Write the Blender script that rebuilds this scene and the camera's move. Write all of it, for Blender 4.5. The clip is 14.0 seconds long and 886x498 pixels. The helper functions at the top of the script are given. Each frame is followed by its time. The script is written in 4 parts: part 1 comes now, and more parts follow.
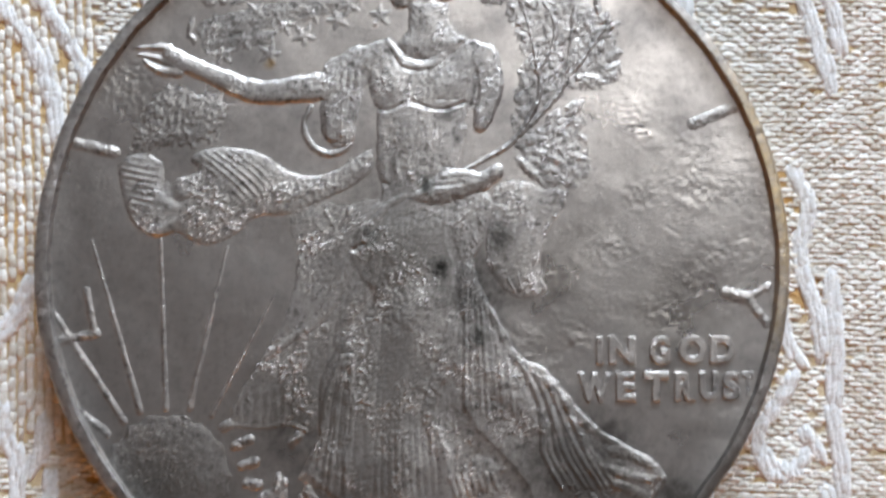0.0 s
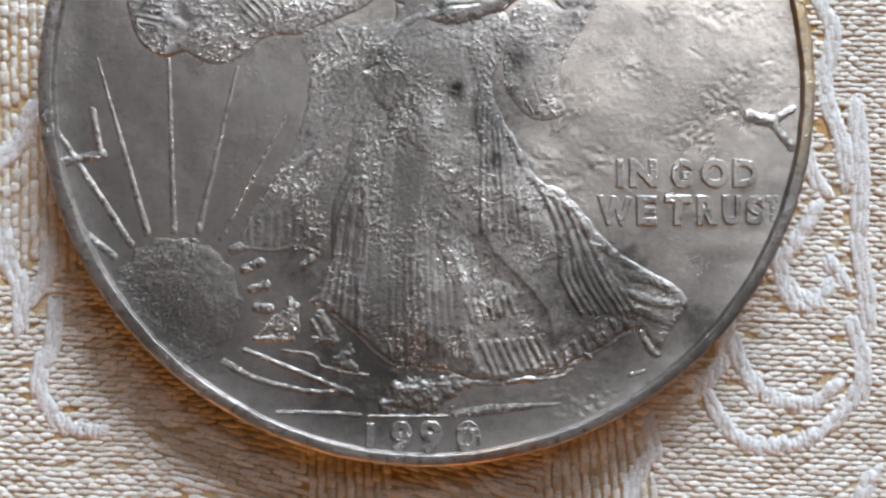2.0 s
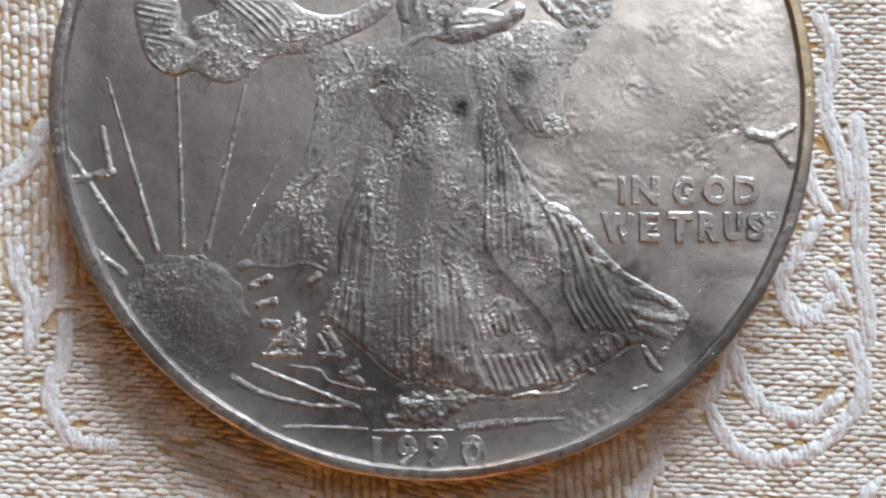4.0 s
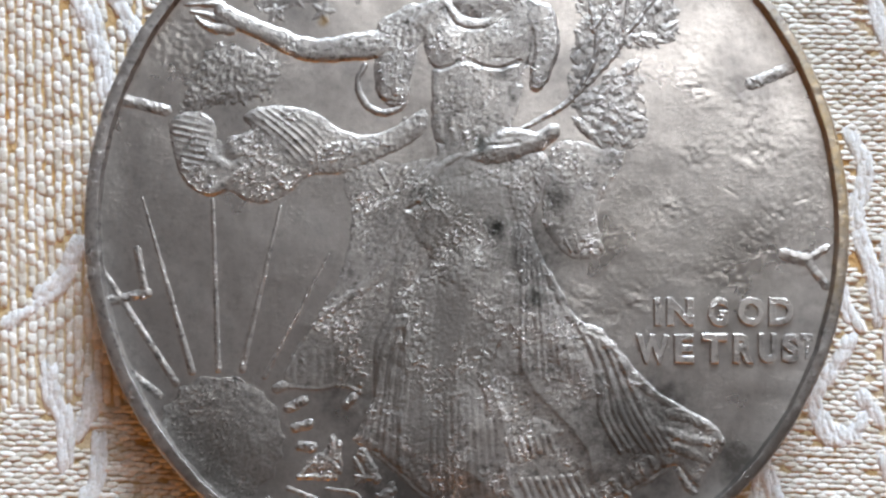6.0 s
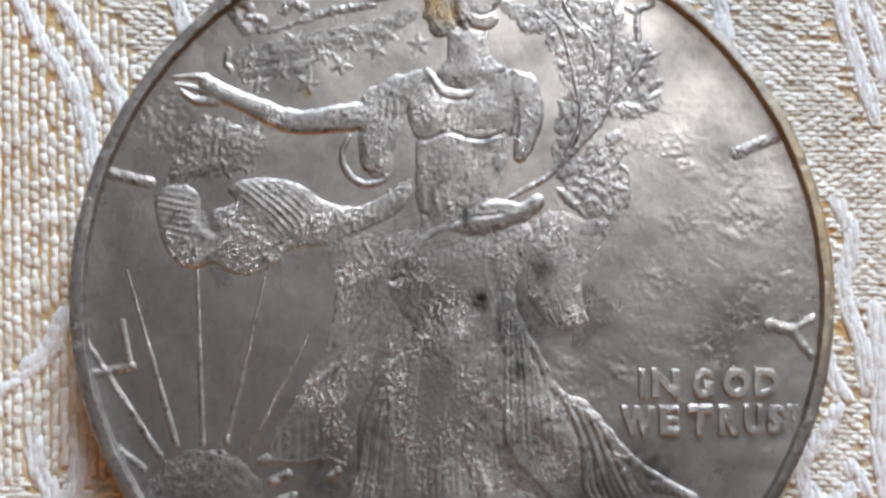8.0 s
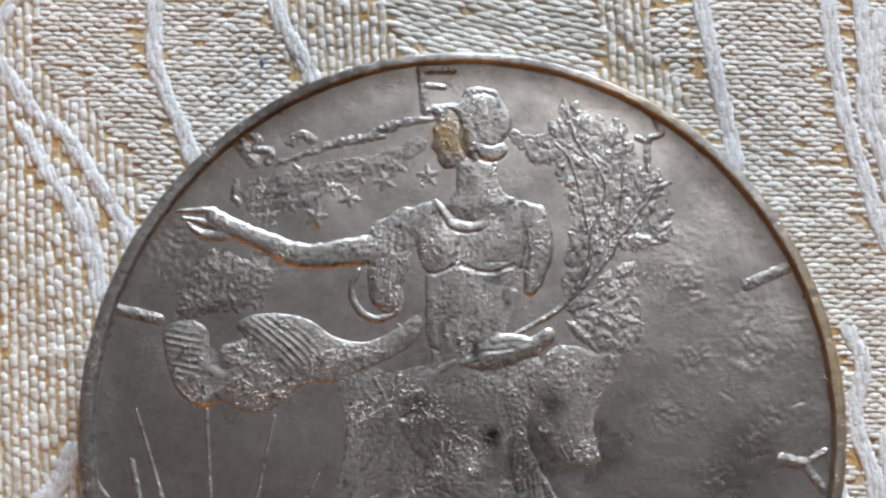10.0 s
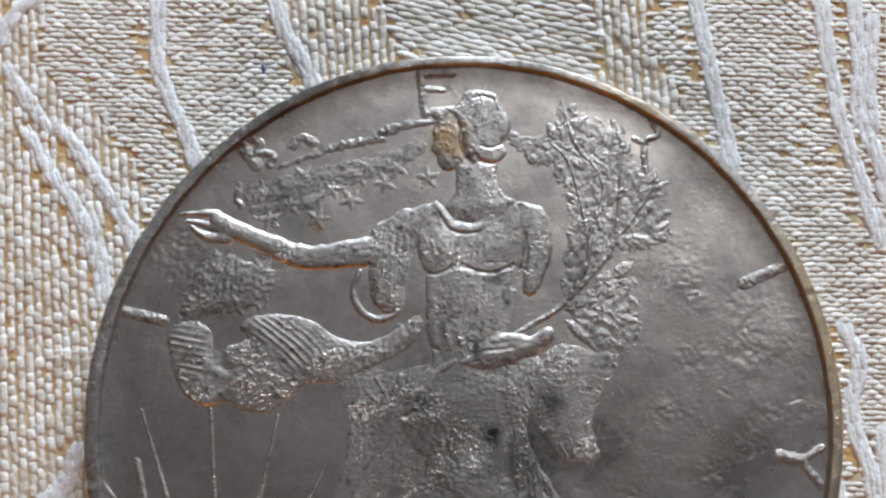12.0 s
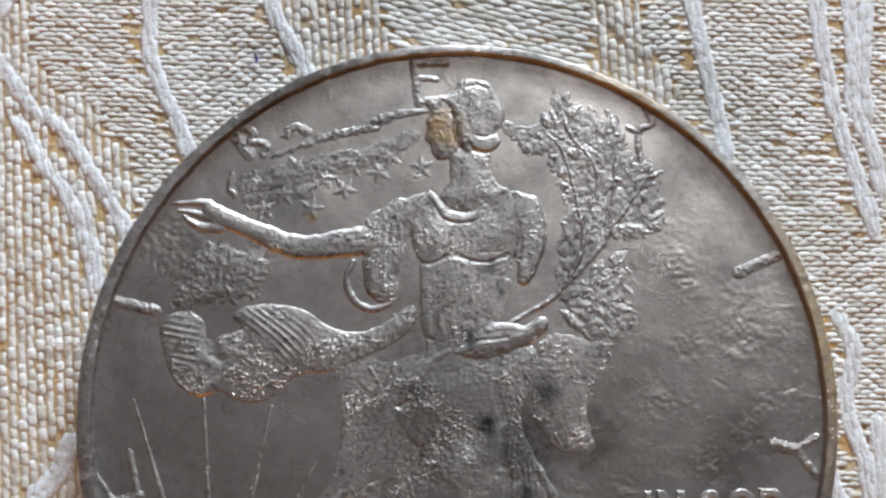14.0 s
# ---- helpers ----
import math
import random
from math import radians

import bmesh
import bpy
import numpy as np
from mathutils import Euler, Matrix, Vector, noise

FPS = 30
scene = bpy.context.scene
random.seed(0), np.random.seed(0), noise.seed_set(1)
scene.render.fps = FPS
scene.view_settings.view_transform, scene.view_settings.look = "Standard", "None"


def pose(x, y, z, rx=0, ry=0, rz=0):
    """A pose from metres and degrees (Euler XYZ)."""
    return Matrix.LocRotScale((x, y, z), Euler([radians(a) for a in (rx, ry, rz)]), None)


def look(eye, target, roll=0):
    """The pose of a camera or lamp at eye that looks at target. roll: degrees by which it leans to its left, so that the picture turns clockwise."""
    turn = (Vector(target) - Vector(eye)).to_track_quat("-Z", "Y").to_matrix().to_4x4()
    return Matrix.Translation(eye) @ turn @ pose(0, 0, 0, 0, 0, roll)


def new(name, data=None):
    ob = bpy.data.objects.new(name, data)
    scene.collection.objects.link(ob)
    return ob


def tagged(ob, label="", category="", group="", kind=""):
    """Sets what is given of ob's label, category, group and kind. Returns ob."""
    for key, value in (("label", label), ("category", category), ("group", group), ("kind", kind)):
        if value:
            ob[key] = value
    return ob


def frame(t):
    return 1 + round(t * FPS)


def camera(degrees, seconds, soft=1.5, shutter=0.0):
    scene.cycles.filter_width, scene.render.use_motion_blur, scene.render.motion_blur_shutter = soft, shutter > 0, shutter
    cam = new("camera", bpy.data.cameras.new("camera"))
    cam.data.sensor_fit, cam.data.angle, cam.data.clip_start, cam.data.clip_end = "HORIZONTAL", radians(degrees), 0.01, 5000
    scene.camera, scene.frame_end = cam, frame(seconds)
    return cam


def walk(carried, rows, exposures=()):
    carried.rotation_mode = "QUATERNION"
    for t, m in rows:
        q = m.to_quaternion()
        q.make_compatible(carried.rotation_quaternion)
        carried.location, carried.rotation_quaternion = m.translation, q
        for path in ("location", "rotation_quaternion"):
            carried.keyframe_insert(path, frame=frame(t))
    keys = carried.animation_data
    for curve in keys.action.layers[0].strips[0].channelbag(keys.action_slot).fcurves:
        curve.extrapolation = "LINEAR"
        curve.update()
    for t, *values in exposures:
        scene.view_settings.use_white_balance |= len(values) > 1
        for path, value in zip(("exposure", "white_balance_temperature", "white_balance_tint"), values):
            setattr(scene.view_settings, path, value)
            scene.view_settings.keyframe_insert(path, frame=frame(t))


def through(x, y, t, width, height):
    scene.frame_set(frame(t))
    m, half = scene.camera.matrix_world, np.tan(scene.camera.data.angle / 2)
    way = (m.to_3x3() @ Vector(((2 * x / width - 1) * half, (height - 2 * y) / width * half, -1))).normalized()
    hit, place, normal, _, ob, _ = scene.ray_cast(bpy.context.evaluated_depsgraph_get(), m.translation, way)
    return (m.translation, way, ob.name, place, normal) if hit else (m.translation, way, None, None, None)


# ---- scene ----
MM = 0.001
cam = camera(36.0, 14.0, soft=2.7, shutter=0.5)
# seconds, then millimetres from the coin's centre at the height of its rim, then degrees
ROWS = [
    (0.0, 0.818, -7.620, 73.438, 6.222, -0.631, 0.505),
    (0.4, -0.231, -12.615, 72.433, 6.299, -0.758, 0.525),
    (0.5, -0.467, -14.501, 70.867, 6.332, -0.860, 0.590),
    (1.0, -0.570, -17.317, 70.360, 5.733, -0.827, 0.597),
    (1.5, -0.439, -16.400, 70.728, 5.646, -0.866, 0.612),
    (2.0, -0.296, -16.449, 70.474, 5.904, -0.957, 0.615),
    (2.5, -0.365, -16.094, 70.974, 5.878, -0.740, 0.567),
    (4.8, -0.415, -15.422, 71.762, 6.160, -0.840, 0.567),
    (5.0, -0.219, -15.213, 71.962, 6.357, -0.690, 0.549),
    (5.3, -0.550, -13.997, 72.433, 6.214, -0.820, 0.537),
    (5.5, -1.355, -11.750, 71.804, 6.006, -0.943, 0.572),
    (6.0, -2.867, -9.774, 72.199, 6.286, -1.208, 0.638),
    (6.5, -2.566, -10.370, 72.024, 6.780, -1.232, 0.608),
    (7.0, -1.963, -10.026, 72.586, 6.429, -0.912, 0.608),
    (7.5, -1.112, -9.590, 72.052, 6.516, -0.752, 0.514),
    (7.9, -1.327, -7.695, 72.433, 6.722, -0.675, 0.489),
    (8.0, -1.232, -6.817, 72.553, 6.990, -0.552, 0.501),
    (8.3, -1.852, -3.162, 72.433, 6.710, -0.727, 0.574),
    (8.5, -2.616, -0.703, 72.848, 6.489, -0.870, 0.705),
    (8.7, -2.387, 0.619, 72.595, 6.461, -0.847, 0.718),
    (10.8, -2.245, 1.127, 73.309, 6.490, -0.903, -0.228),
    (11.0, -2.014, 0.373, 73.287, 6.773, -0.878, -0.242),
    (11.5, -2.551, 0.453, 73.502, 6.876, -0.984, -0.267),
    (12.0, -2.040, 0.403, 73.987, 6.961, -0.622, -0.178),
    (12.5, -2.658, -0.104, 73.671, 7.166, -0.984, -0.232),
    (13.0, -2.103, 0.106, 73.832, 6.993, -0.811, -0.231),
    (13.5, -2.346, -0.043, 73.931, 6.890, -0.949, -0.290),
    (14.0, -2.284, -0.167, 73.653, 6.986, -1.056, -0.299),
]
EXPOSURES = [(0.0, 0.05), (1.0, -0.05), (2.5, -0.1), (5.0, 0.0), (6.0, 0.1), (7.0, 0.1), (8.5, 0.0), (11.0, -0.21), (14.0, -0.17)]
walk(cam, [(t, pose(MM * x, MM * y, MM * z, rx, ry, rz)) for t, x, y, z, rx, ry, rz in ROWS], EXPOSURES)

# ---- light: one window beyond the coin, two added lamps, a plain room round it ----
world = bpy.data.worlds.new("sky")
scene.world = world
world.use_nodes = True
wn = world.node_tree
sky = wn.nodes.new("ShaderNodeTexSky")
sky.sky_type, sky.sun_disc = "NISHITA", False
sky.sun_elevation, sky.sun_rotation = radians(35), radians(20)
wn.links.new(sky.outputs[0], wn.nodes["Background"].inputs[0])
wn.nodes["Background"].inputs[1].default_value = 0.1
WINDOW = (0.28, 1.15, 0.53)
lamp_data = bpy.data.lights.new("window_light", "AREA")
lamp_data.shape, lamp_data.size, lamp_data.size_y = "RECTANGLE", 0.8, 0.46
lamp_data.energy, lamp_data.color = 36.0, (0.80, 0.90, 1.0)
lamp = new("window_light", lamp_data)
lamp.matrix_world = look(WINDOW, (0.0, 0.1, 0.1))
# added warm fill, unseen, low behind the camera, to turn the cloth's shadow amber
WARM_FILL = (-0.15, -1.22, 0.24)
warm_data = bpy.data.lights.new("added_warm_fill", "AREA")
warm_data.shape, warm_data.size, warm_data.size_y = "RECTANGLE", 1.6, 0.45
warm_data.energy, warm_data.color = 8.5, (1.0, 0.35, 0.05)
warm = new("added_warm_fill", warm_data)
warm.matrix_world = look(WARM_FILL, (0.0, 0.0, 0.05))
# added pale lamp above, unseen, to brighten the reflection on the coin's upper right
OVERHEAD_FILL = (0.55, 0.9, 1.84)
overhead_data = bpy.data.lights.new("added_overhead_fill", "AREA")
overhead_data.shape, overhead_data.size, overhead_data.size_y = "RECTANGLE", 1.1, 0.7
overhead_data.energy, overhead_data.color = 7.6, (1.0, 0.945, 0.88)
overhead_lamp = new("added_overhead_fill", overhead_data)
overhead_lamp.matrix_world = look(OVERHEAD_FILL, (0.55, 0.91, 0.0))


# ---- materials ----
def nodes_of(name):
    mat = bpy.data.materials.new(name)
    mat.use_nodes = True
    nt = mat.node_tree
    return mat, nt, nt.nodes["Principled BSDF"]


def tex(nt, kind, scale, detail=4.0, rough=0.55, vec=None):
    n = nt.nodes.new(kind)
    n.inputs["Scale"].default_value = scale
    if "Detail" in n.inputs:
        n.inputs["Detail"].default_value = detail
    if "Roughness" in n.inputs:
        n.inputs["Roughness"].default_value = rough
    if vec is None:
        vec = nt.nodes.new("ShaderNodeTexCoord").outputs["Object"]
    nt.links.new(vec, n.inputs["Vector"])
    return n


def ramp(nt, fac, stops):
    r = nt.nodes.new("ShaderNodeValToRGB")
    while len(r.color_ramp.elements) < len(stops):
        r.color_ramp.elements.new(0.5)
    for e, (p, c) in zip(r.color_ramp.elements, stops):
        e.position, e.color = p, (*c, 1) if len(c) == 3 else c
    nt.links.new(fac, r.inputs[0])
    return r


def mix(nt, fac, a, b, blend="MIX"):
    m = nt.nodes.new("ShaderNodeMix")
    m.data_type, m.blend_type = "RGBA", blend
    for sock, v in ((m.inputs[0], fac), (m.inputs[6], a), (m.inputs[7], b)):
        if isinstance(v, (int, float)):
            sock.default_value = v
        elif isinstance(v, tuple):
            sock.default_value = (*v, 1)
        else:
            nt.links.new(v, sock)
    return m.outputs[2]


def bump(nt, height, distance, strength, normal=None):
    b = nt.nodes.new("ShaderNodeBump")
    b.inputs["Strength"].default_value, b.inputs["Distance"].default_value = strength, distance
    nt.links.new(height, b.inputs["Height"])
    if normal is not None:
        nt.links.new(normal, b.inputs["Normal"])
    return b.outputs[0]


def plain(name, colour, rough=0.8, scale=6.0, vary=0.08):
    mat, nt, p = nodes_of(name)
    n = tex(nt, "ShaderNodeTexNoise", scale)
    lo, hi = tuple(c * (1 - vary) for c in colour), tuple(min(1, c * (1 + vary)) for c in colour)
    nt.links.new(ramp(nt, n.outputs["Fac"], [(0.3, lo), (0.7, hi)]).outputs[0], p.inputs["Base Color"])
    p.inputs["Roughness"].default_value = rough
    return mat


# tarnish spots, and two broad right-hand blotches that paint in a dark reflection: centre and radius in millimetres,
# colour
STAINS_AND_REFLECTIONS = [((-1.8, -7.0), 7.5, (0.28, 0.27, 0.26)), ((13.9, -2.9), 5.5, (0.46, 0.44, 0.42)), ((7.9, -1.1), 4.5, (0.46, 0.44, 0.42)), ((-1.2, 0.8), 6.5, (0.24, 0.23, 0.22)), ((14.3, -12.8), 2.2, (0.22, 0.21, 0.20)),
          ((-6.1, -8.3), 5.0, (0.24, 0.23, 0.22)), ((-3.0, -14.8), 6.5, (0.20, 0.195, 0.19)), ((9.0, -11.5), 6.0, (0.15, 0.145, 0.14)), ((-13.0, -12.5), 5.0, (0.24, 0.23, 0.22)), ((3.2, -2.0), 4.0, (0.17, 0.165, 0.16)),
          ((1.4, -0.6), 1.0, (0.03, 0.03, 0.028)), ((2.3, 6.5), 0.4, (0.05, 0.05, 0.045)), ((-0.8, 15.6), 1.9, (0.34, 0.24, 0.13)), ((4.7, 1.05), 1.3, (0.12, 0.115, 0.11)), ((-8.1, 10.6), 0.5, (0.42, 0.28, 0.12)), ((3.5, -4.3), 0.9, (0.08, 0.08, 0.075)),
          ((1.6, 7.9), 0.8, (0.16, 0.155, 0.15)), ((0.6, 4.0), 1.0, (0.10, 0.10, 0.095)), ((-2.5, 1.2), 0.9, (0.12, 0.12, 0.115))]

# rim tints by side; the red-brown at the bottom paints in a warm reflection
RIM_TINTS = [((27.0, 5.0), 17.0, (0.62, 0.47, 0.26)), ((12.0, 22.0), 9.0, (0.40, 0.29, 0.16)), ((4.0, -22.0), 5.0, (0.30, 0.14, 0.07)), ((-9.0, 19.0), 13.0, (0.13, 0.12, 0.11)), ((15.5, -13.5), 9.0, (0.20, 0.19, 0.18))]


def silver(name, grain, pits, rough, crumbs, low=0.20, high=0.46, extra=(), metal=1.0):
    """Worn silver: cloudy tarnish, fine grain, small pits."""
    mat, nt, p = nodes_of(name)
    cloud = tex(nt, "ShaderNodeTexNoise", 190, 6, 0.62)
    fine = tex(nt, "ShaderNodeTexNoise", 2400, 4, 0.65)
    tone = ramp(nt, cloud.outputs["Fac"], [(0.32, (low, low * 0.955, low * 0.93)), (0.52, (high * 0.82, high * 0.79, high * 0.765)), (0.72, (high, high * 0.97, high * 0.945))])
    dirt = ramp(nt, fine.outputs["Fac"], [(0.34, (1 - 1.6 * grain,) * 3), (0.46, (1 - 0.3 * grain,) * 3), (0.60, (1, 1, 1))])
    colour = mix(nt, 1.0, tone.outputs[0], dirt.outputs[0], "MULTIPLY")
    for (sx, sy), size, spot_colour in [*STAINS_AND_REFLECTIONS, *extra]:
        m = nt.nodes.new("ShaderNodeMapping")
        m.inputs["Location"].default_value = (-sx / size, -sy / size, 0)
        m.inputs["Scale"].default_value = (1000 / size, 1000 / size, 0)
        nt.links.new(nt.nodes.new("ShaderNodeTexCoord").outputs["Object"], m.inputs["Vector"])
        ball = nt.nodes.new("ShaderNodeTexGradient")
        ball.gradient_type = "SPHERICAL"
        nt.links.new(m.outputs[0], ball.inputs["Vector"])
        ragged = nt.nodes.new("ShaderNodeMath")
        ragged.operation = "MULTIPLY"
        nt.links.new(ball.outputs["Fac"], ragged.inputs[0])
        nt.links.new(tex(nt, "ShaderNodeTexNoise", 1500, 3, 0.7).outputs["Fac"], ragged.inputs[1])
        colour = mix(nt, ramp(nt, ragged.outputs[0], [(0.1, (0, 0, 0)), (0.42, (1, 1, 1))]).outputs[0], colour, spot_colour)
    nt.links.new(colour, p.inputs["Base Color"])
    p.inputs["Metallic"].default_value = metal
    r = ramp(nt, cloud.outputs["Fac"], [(0.35, (rough + 0.09,) * 3), (0.68, (rough - 0.05,) * 3)])
    nt.links.new(r.outputs[0], p.inputs["Roughness"])
    grains = tex(nt, "ShaderNodeTexNoise", 7500, 3, 0.6)
    lumps = tex(nt, "ShaderNodeTexVoronoi", 2300)
    n1 = bump(nt, grains.outputs["Fac"], 0.00006, grain)
    n2 = bump(nt, lumps.outputs["Distance"], 0.00008, pits, n1)
    crumb = ramp(nt, tex(nt, "ShaderNodeTexNoise", 4300, 2.5, 0.6).outputs["Fac"], [(0.53, (0, 0, 0)), (0.66, (1, 1, 1))])
    where = ramp(nt, tex(nt, "ShaderNodeTexNoise", 420, 3, 0.6).outputs["Fac"], [(0.47, (0.0,) * 3), (0.62, (1, 1, 1))])
    n3 = bump(nt, mix(nt, 1.0, crumb.outputs[0], where.outputs[0], "MULTIPLY"), 0.00009, crumbs, n2)
    nt.links.new(n3, p.inputs["Normal"])
    return mat


def thread(name, colour, dark, rough=0.48, through=0.22):
    mat, nt, p = nodes_of(name)
    geo = nt.nodes.new("ShaderNodeNewGeometry")
    tone = ramp(nt, geo.outputs["Random Per Island"], [(0.0, dark), (0.55, colour), (1.0, tuple(min(1, c * 1.16) for c in colour))])
    fib = tex(nt, "ShaderNodeTexNoise", 5200, 3, 0.6)
    shade = ramp(nt, fib.outputs["Fac"], [(0.25, (0.70, 0.66, 0.58)), (0.6, (1, 1, 1))])
    nt.links.new(mix(nt, 1.0, tone.outputs[0], shade.outputs[0], "MULTIPLY"), p.inputs["Base Color"])
    p.inputs["Roughness"].default_value = rough
    p.inputs["Sheen Weight"].default_value = 0.15
    nt.links.new(bump(nt, fib.outputs["Fac"], 0.00008, 0.8), p.inputs["Normal"])
    # light that seeps through the fibres comes out amber
    seep = nt.nodes.new("ShaderNodeBsdfTranslucent")
    seep.inputs["Color"].default_value = (1.0, 0.50, 0.11, 1)
    both = nt.nodes.new("ShaderNodeMixShader")
    both.inputs[0].default_value = through
    nt.links.new(p.outputs[0], both.inputs[1])
    nt.links.new(seep.outputs[0], both.inputs[2])
    nt.links.new(both.outputs[0], nt.nodes["Material Output"].inputs["Surface"])
    return mat


M_FIELD = silver("worn_silver_field", 0.12, 0.03, 0.30, 0.10, 0.34, 0.78, (), 0.93)
M_RELIEF = silver("worn_silver_relief", 0.40, 0.06, 0.38, 0.5, 0.25, 0.60, (), 0.88)
M_ROUGH = silver("pitted_silver", 0.40, 0.08, 0.37, 0.34, 0.19, 0.50, (), 0.88)
M_RIM = silver("rubbed_silver_rim", 0.35, 0.1, 0.40, 0.4, 0.20, 0.54, RIM_TINTS, 0.9)
M_FLOAT = thread("cream_silk_thread", (0.84, 0.85, 0.84), (0.68, 0.66, 0.60), 0.42, 0.14)
M_CORD = thread("white_cotton_cord", (0.78, 0.80, 0.84), (0.72, 0.74, 0.77), 0.65, 0.08)
M_GROUND, nt, p = nodes_of("golden_ground_weave")
patch_noise = tex(nt, "ShaderNodeTexNoise", 260, 4, 0.6)
nt.links.new(ramp(nt, patch_noise.outputs["Fac"], [(0.40, (0.58, 0.46, 0.31)), (0.54, (0.53, 0.38, 0.20)), (0.68, (0.46, 0.26, 0.09))]).outputs[0], p.inputs["Base Color"])
p.inputs["Roughness"].default_value = 0.85
nt.links.new(bump(nt, tex(nt, "ShaderNodeTexNoise", 2600, 2).outputs["Fac"], 0.0002, 0.8), p.inputs["Normal"])
M_WALL = plain("warm_plaster", (0.26, 0.14, 0.06), 0.9, 3)
M_CEIL = plain("ceiling_paint", (0.05, 0.044, 0.040), 0.9, 3)
M_WOOD = plain("brown_wood", (0.30, 0.15, 0.06), 0.5, 14, 0.3)
M_FLOOR = plain("floor_boards", (0.25, 0.14, 0.07), 0.6, 5, 0.2)


# ---- mesh helpers, in millimetres ----
def mesh_of(name, verts, faces, mat, smooth=True):
    verts = np.asarray(verts, np.float32) * MM
    me = bpy.data.meshes.new(name)
    faces = np.asarray(faces, np.int32)
    n, k = faces.shape
    me.vertices.add(len(verts))
    me.vertices.foreach_set("co", verts.ravel())
    me.loops.add(n * k)
    me.loops.foreach_set("vertex_index", faces.ravel())
    me.polygons.add(n)
    me.polygons.foreach_set("loop_start", np.arange(0, n * k, k, dtype=np.int32))
    me.update(calc_edges=True)
    me.polygons.foreach_set("use_smooth", np.full(n, smooth))
    me.materials.append(mat)
    return me


def part(name, data, parent, label=""):
    ob = new(name, data)
    ob.parent = parent
    return tagged(ob, label)


def thing(name, label, category, group="", kind=""):
    return tagged(new(name), label, category, group, kind)


def box_mesh(name, lo, hi, mat):
    """A box with softened edges, in metres."""
    bm = bmesh.new()
    bmesh.ops.create_cube(bm, size=1)
    for v in bm.verts:
        v.co = [lo[i] if c < 0 else hi[i] for i, c in enumerate(v.co)]
    bmesh.ops.bevel(bm, geom=bm.edges[:], offset=min(h - l for l, h in zip(lo, hi)) * 0.08, segments=2, affect="EDGES")
    me = bpy.data.meshes.new(name)
    bm.to_mesh(me)
    bm.free()
    me.materials.append(mat)
    return me


def vnoise(x, y, size, seed):
    """Smooth noise from -1 to 1 with cells of that size."""
    table = np.random.RandomState(seed).uniform(-1, 1, (256, 256))
    u, v = x / size + 1000.37, y / size + 1000.71
    i, j = np.floor(u).astype(int), np.floor(v).astype(int)
    a, b = u - i, v - j
    a, b = a * a * (3 - 2 * a), b * b * (3 - 2 * b)
    i0, i1, j0, j1 = i % 256, (i + 1) % 256, j % 256, (j + 1) % 256
    return (table[i0, j0] * (1 - a) + table[i1, j0] * a) * (1 - b) + (table[i0, j1] * (1 - a) + table[i1, j1] * a) * b


def curve_through(pts, closed=False, n=5):
    """A smooth line through a few points."""
    p = np.asarray(pts, float)
    m = len(p)
    out = []
    for i in range(m if closed else m - 1):
        get = (lambda k: p[k % m]) if closed else (lambda k: p[min(max(k, 0), m - 1)])
        a, b, c, d = get(i - 1), get(i), get(i + 1), get(i + 2)
        for t in np.arange(n) / n:
            out.append(0.5 * (2 * b + (c - a) * t + (2 * a - 5 * b + 4 * c - d) * t * t + (3 * b - a - 3 * c + d) * t ** 3))
    if not closed:
        out.append(p[-1])
    return np.array(out)


def along(x, y, pts, radii):
    """Distance outside a rope of changing radius (negative inside), and the place along it from 0 to 1."""
    p = np.asarray(pts, float)
    r = np.interp(np.linspace(0, 1, len(p)), np.linspace(0, 1, len(np.atleast_1d(radii))), np.atleast_1d(radii))
    best, place = np.full(x.shape, 1e9), np.zeros(x.shape)
    for i in range(len(p) - 1):
        d = p[i + 1] - p[i]
        t = np.clip(((x - p[i, 0]) * d[0] + (y - p[i, 1]) * d[1]) / (d @ d + 1e-12), 0, 1)
        q = np.hypot(x - p[i, 0] - t * d[0], y - p[i, 1] - t * d[1]) - (r[i] + t * (r[i + 1] - r[i]))
        near = q < best
        best[near], place[near] = q[near], ((i + t) / (len(p) - 1))[near]
    return best, place


def outline(x, y, pts):
    """Distance outside a closed smooth outline, negative inside."""
    p = curve_through(pts, True, 4)
    best, inside = np.full(x.shape, 1e9), np.zeros(x.shape, bool)
    for i in range(len(p)):
        a, b = p[i], p[(i + 1) % len(p)]
        d = b - a
        t = np.clip(((x - a[0]) * d[0] + (y - a[1]) * d[1]) / (d @ d + 1e-12), 0, 1)
        best = np.minimum(best, np.hypot(x - a[0] - t * d[0], y - a[1] - t * d[1]))
        if a[1] != b[1]:
            cross = (a[1] > y) != (b[1] > y)
            inside ^= cross & (x < (b[0] - a[0]) * (y - a[1]) / (b[1] - a[1]) + a[0])
    return np.where(inside, -best, best)


def dome(d, height, width):
    """A rounded swelling that climbs to its height within that width of its edge."""
    t = np.clip(-d / width, 0, 1)
    return height * np.sqrt(np.maximum(1 - (1 - t) ** 2, 0))


def swell(d, height, width):
    """A soft swelling with no edge."""
    t = np.clip(-d / width, 0, 1)
    return height * t * t * (3 - 2 * t)


def blend_max(a, b, k=0.03):
    k = k * np.clip(np.minimum(a, b) / k, 0, 1) + 1e-5
    h = np.clip(0.5 + 0.5 * (a - b) / k, 0, 1)
    return b + (a - b) * h + k * h * (1 - h)


FIELD, RADIUS, RIM_IN = -0.36, 20.5, 19.72


